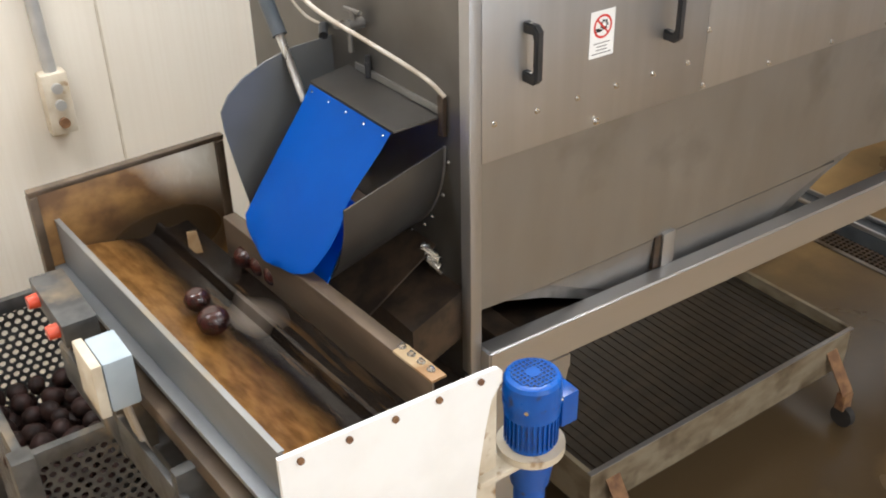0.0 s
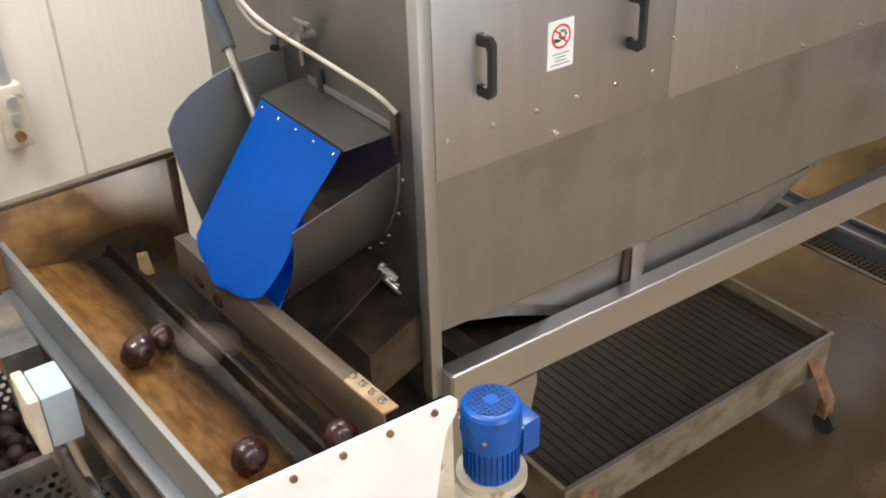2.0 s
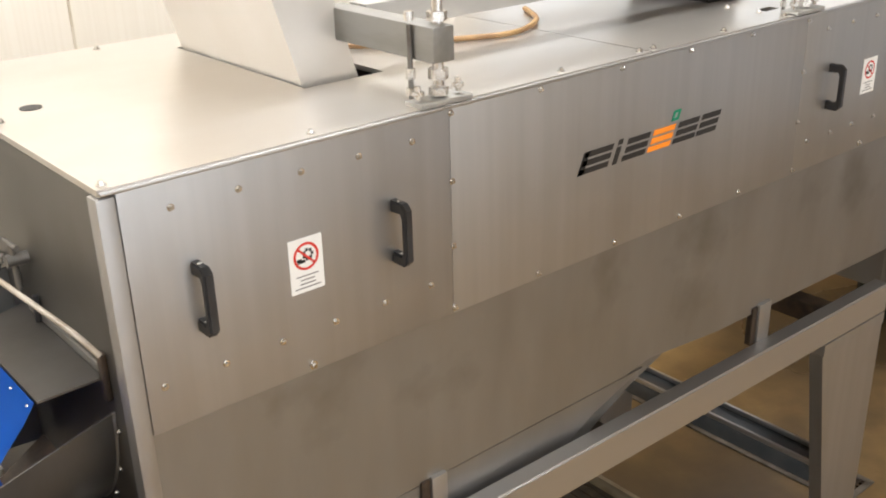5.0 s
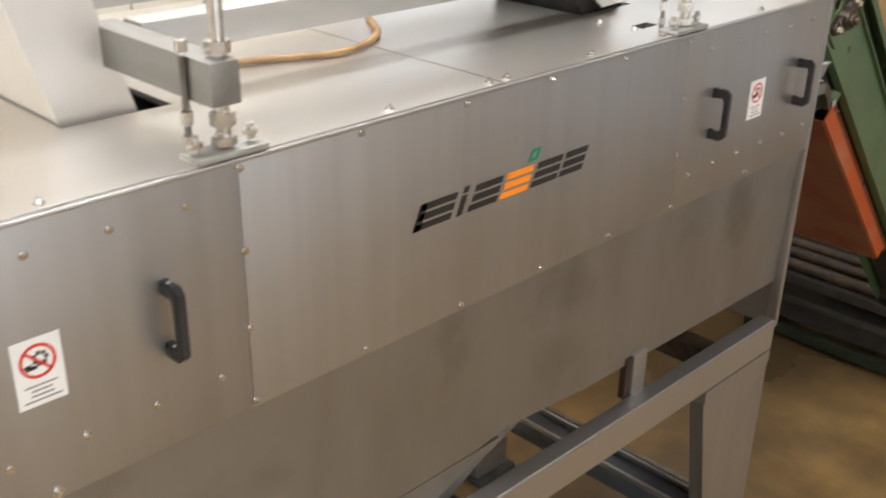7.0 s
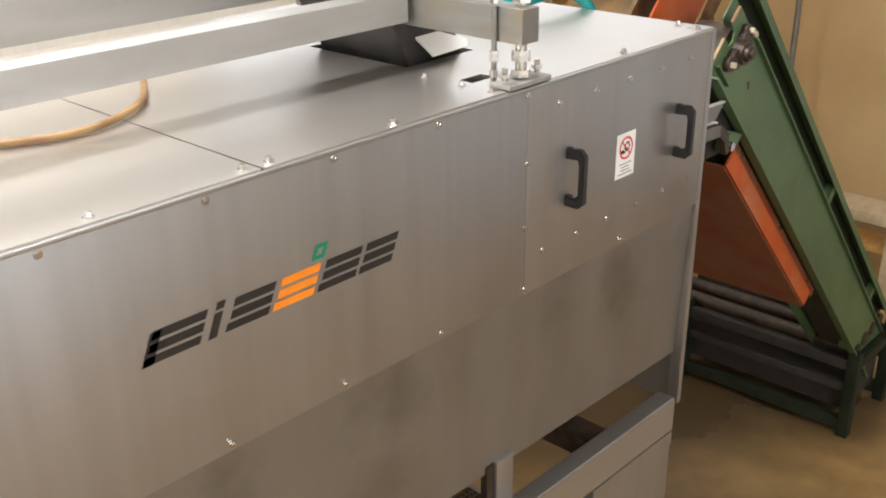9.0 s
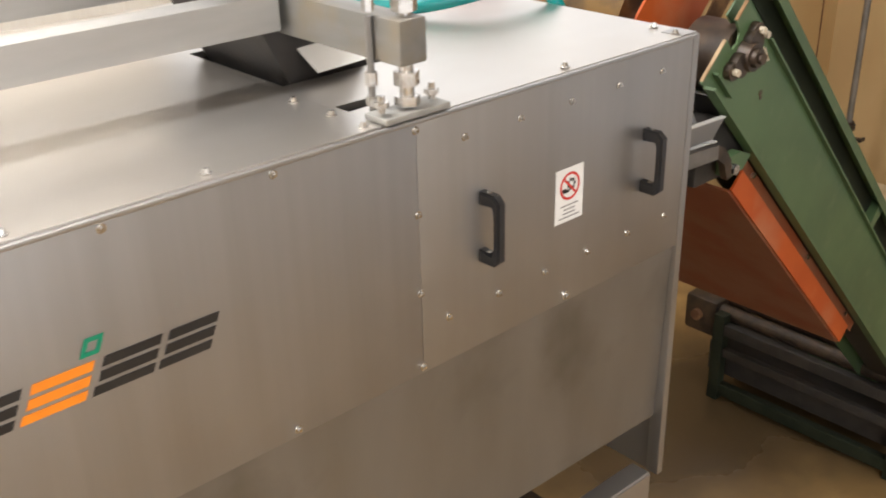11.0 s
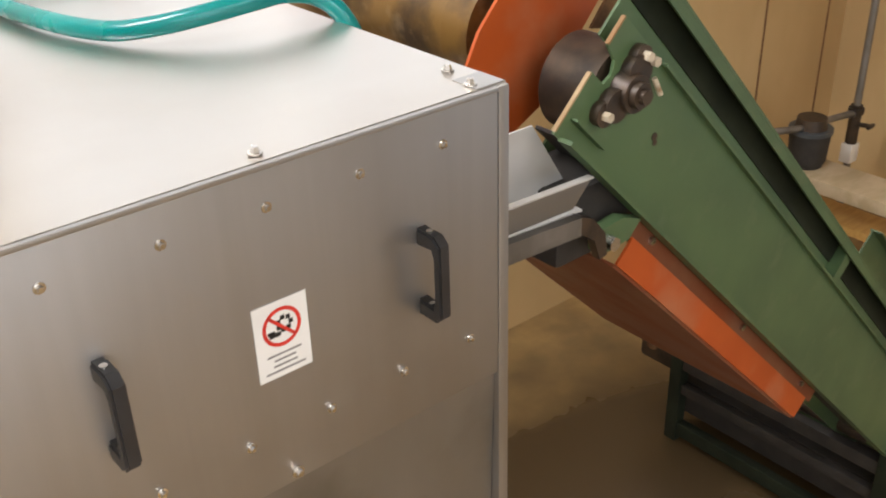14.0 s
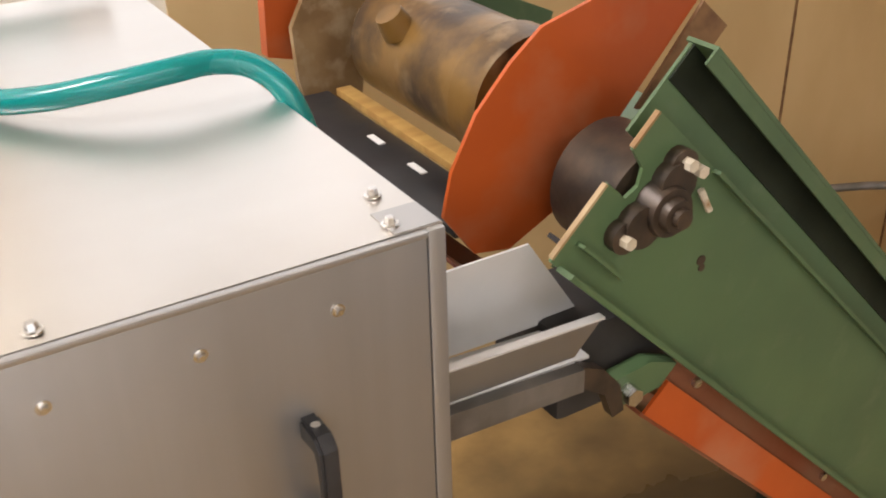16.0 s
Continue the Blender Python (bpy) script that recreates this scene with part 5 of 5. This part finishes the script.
# ---- wall switch with conduit ----
sw = thing("wall_switch", "beige push button pendant on a grey conduit", "switch", pose(-0.388, WY1, 1.30))
part("switch_body", bx(-0.045, 0.045, -0.07, -0.002, -0.12, 0.1, 0.01), CREAM_METAL, sw)
for dz in (-0.075, -0.01, 0.05):
    bm = bmesh.new()
    cyl(bm, (0, -0.07, dz), (0, -0.085, dz), 0.018)
    part("push_button", bm, RUST if dz < -0.05 else BEAM, sw)
bm = bmesh.new()
tube(bm, [(0, -0.035, 0.1), (-0.01, -0.03, 0.4), (-0.03, -0.03, 1.0), (-0.05, -0.03, 2.6)], 0.022)
part("conduit", bm, BEAM, sw)

# ---- pipes, filter and bench by the end wall ----
pp = thing("wall_pipe", "rusty vertical water pipe with a tap", "pipe")
bm = bmesh.new()
cyl(bm, (6.40, 1.42, 0.66), (6.40, 1.42, 3.4), 0.018)
part("pipe_run", bm, DARK_STEEL, pp)
bm = bmesh.new()
cyl(bm, (6.40, 1.42, 0.50), (6.40, 1.42, 0.70), 0.030, seg=8)
cyl(bm, (6.40, 1.42, 0.655), (6.40, 1.42, 0.685), 0.040, seg=8)
cyl(bm, (6.40, 1.42, 0.60), (6.40, 1.34, 0.61), 0.012, seg=10)
box(bm, 6.37, 6.43, 1.325, 1.34, 0.60, 0.62, 0.004)
part("tap", bm, GREASE_AND_SHADE, pp, "black iron tap")
bm = bmesh.new()
tube(bm, [(6.38, 1.42, 0.66), (6.20, 1.42, 0.685), (6.00, 1.42, 0.70), (5.80, 1.46, 0.72), (5.55, 1.60, 0.73), (5.0, 1.80, 0.73), (4.3, 1.84, 0.73)], 0.017)
part("cross_pipe", bm, DARK_STEEL, pp, "dull horizontal branch pipe")
bk = thing("water_filter", "dark grimy round filter housing on a pale bench", "filter", pose(6.0, 1.42, 0.506))
bm = bmesh.new()
cyl(bm, (0, 0, 0), (0, 0, 0.03), 0.075, 0.085, 28)
cyl(bm, (0, 0, 0.03), (0, 0, 0.17), 0.088, 0.096, 28)
part("housing", bm, RUBBER, bk)
part("collar", cyl(bmesh.new(), (0, 0, 0.17), (0, 0, 0.19), 0.103, seg=28), STRUT_GREY, bk, "grey clamping collar")
part("cap", cyl(bmesh.new(), (0, 0, 0.19), (0, 0, 0.24), 0.076, 0.068, 28), GREASE_AND_SHADE, bk)
bench = thing("side_bench", "pale worn bench with a yellow pine lower board", "bench")
part("board", bx(5.88, 6.12, 0.45, 1.62, 0.44, 0.506, 0.006), BENCH_PALE, bench)
part("lower_board", bx(5.95, 6.16, 0.45, 1.55, 0.25, 0.29, 0.004), PINE, bench, "yellow pine lower board")
for x in (5.92, 6.08):
    for y in (0.50, 1.56):
        part("leg", bx(x - 0.03, x + 0.03, y - 0.03, y + 0.03, 0, 0.44, 0.003), BENCH_PALE, bench)
part("white_coupling", bx(6.365, 6.435, 1.39, 1.45, 0.40, 0.499, 0.004), WHITE, pp, "white plastic coupling")
part("pipe_foot", cyl(bmesh.new(), (6.40, 1.42, 0.0), (6.40, 1.42, 0.399), 0.018, seg=14), DARK_STEEL, pp)

# ---- beets that roll down the pan ----
ROLLERS = []
for k in range(6):
    ROLLERS.append(beet(pose(-0.49, 0.4, 1.28), 4 + k % 4, "wet dark red beet rolling down the trough", "rolling beets"))


def motions():
    """Each beet rolls along the pan and comes to rest against the end plate."""
    tracks = [
        [(0, -0.537, 0.238), (0.2, -0.508, 0.194), (0.5, -0.469, 0.113), (0.8, -0.427, 0.026), (1, -0.460, -0.018), (1.2, -0.465, -0.049), (1.4, -0.492, -0.088), (1.6, -0.542, -0.126), (1.8, -0.562, -0.145), (2, -0.539, -0.182), (2.3, -0.523, -0.216), (2.6, -0.516, -0.270), (3, -0.513, -0.285), (16, -0.511, -0.285)],
        [(0, -0.309, 0.293), (0.6, -0.328, 0.123), (1, -0.366, -0.050), (1.2, -0.367, -0.091), (1.4, -0.359, -0.126), (1.6, -0.367, -0.148), (1.8, -0.378, -0.173), (2, -0.369, -0.217), (2.5, -0.365, -0.285), (3, -0.366, -0.285), (16, -0.364, -0.285)],
        [(0, -0.319, 0.350), (1.1, -0.346, 0.331), (1.5, -0.476, 0.256), (1.8, -0.581, 0.225), (2, -0.582, 0.244), (2.2, -0.596, 0.260), (2.4, -0.591, 0.257), (2.6, -0.568, 0.240), (2.8, -0.533, 0.203), (3.1, -0.518, 0.121), (4, -0.520, -0.080), (5, -0.520, -0.250), (16, -0.520, -0.250)],
        [(0, -0.531, 0.343), (0.5, -0.507, 0.302), (1.2, -0.449, 0.248), (1.8, -0.508, 0.263), (2.4, -0.527, 0.335), (2.8, -0.576, 0.359), (3.2, -0.577, 0.336), (4.5, -0.548, 0.109), (16, -0.548, 0.109)],
        [(0, -0.328, 0.407), (1.7, -0.314, 0.389), (2.2, -0.330, 0.334), (2.8, -0.335, 0.297), (3.4, -0.359, 0.232), (4.5, -0.388, 0.015), (6, -0.388, -0.222), (16, -0.388, -0.222)],
        [(0, -0.347, 0.464), (2.4, -0.328, 0.438), (3, -0.342, 0.354), (3.6, -0.359, 0.279), (5, -0.388, 0.109), (16, -0.388, 0.109)],
    ]
    for ob, rows in zip(ROLLERS, tracks):
        keyed = []
        px, py, turn = rows[0][1], rows[0][2], Matrix.Identity(4)
        for t, x, y in rows:
            way = Vector((x - px, y - py, 0))
            if way.length > 1e-6:
                turn = Matrix.Rotation(min(way.length / 0.036, 1.4), 4, Vector((-way.y, way.x, 0)).normalized()) @ turn
            local = TM.inverted() @ Vector((x, y, 0))
            z = 1.345 - (local.x + 0.163) * 0.225 + 0.034 if local.x < 0.015 else 1.335
            keyed.append((t, Matrix.Translation((x, y, max(z, 1.335))) @ turn))
            px, py = x, y
        walk(ob, keyed)


motions()
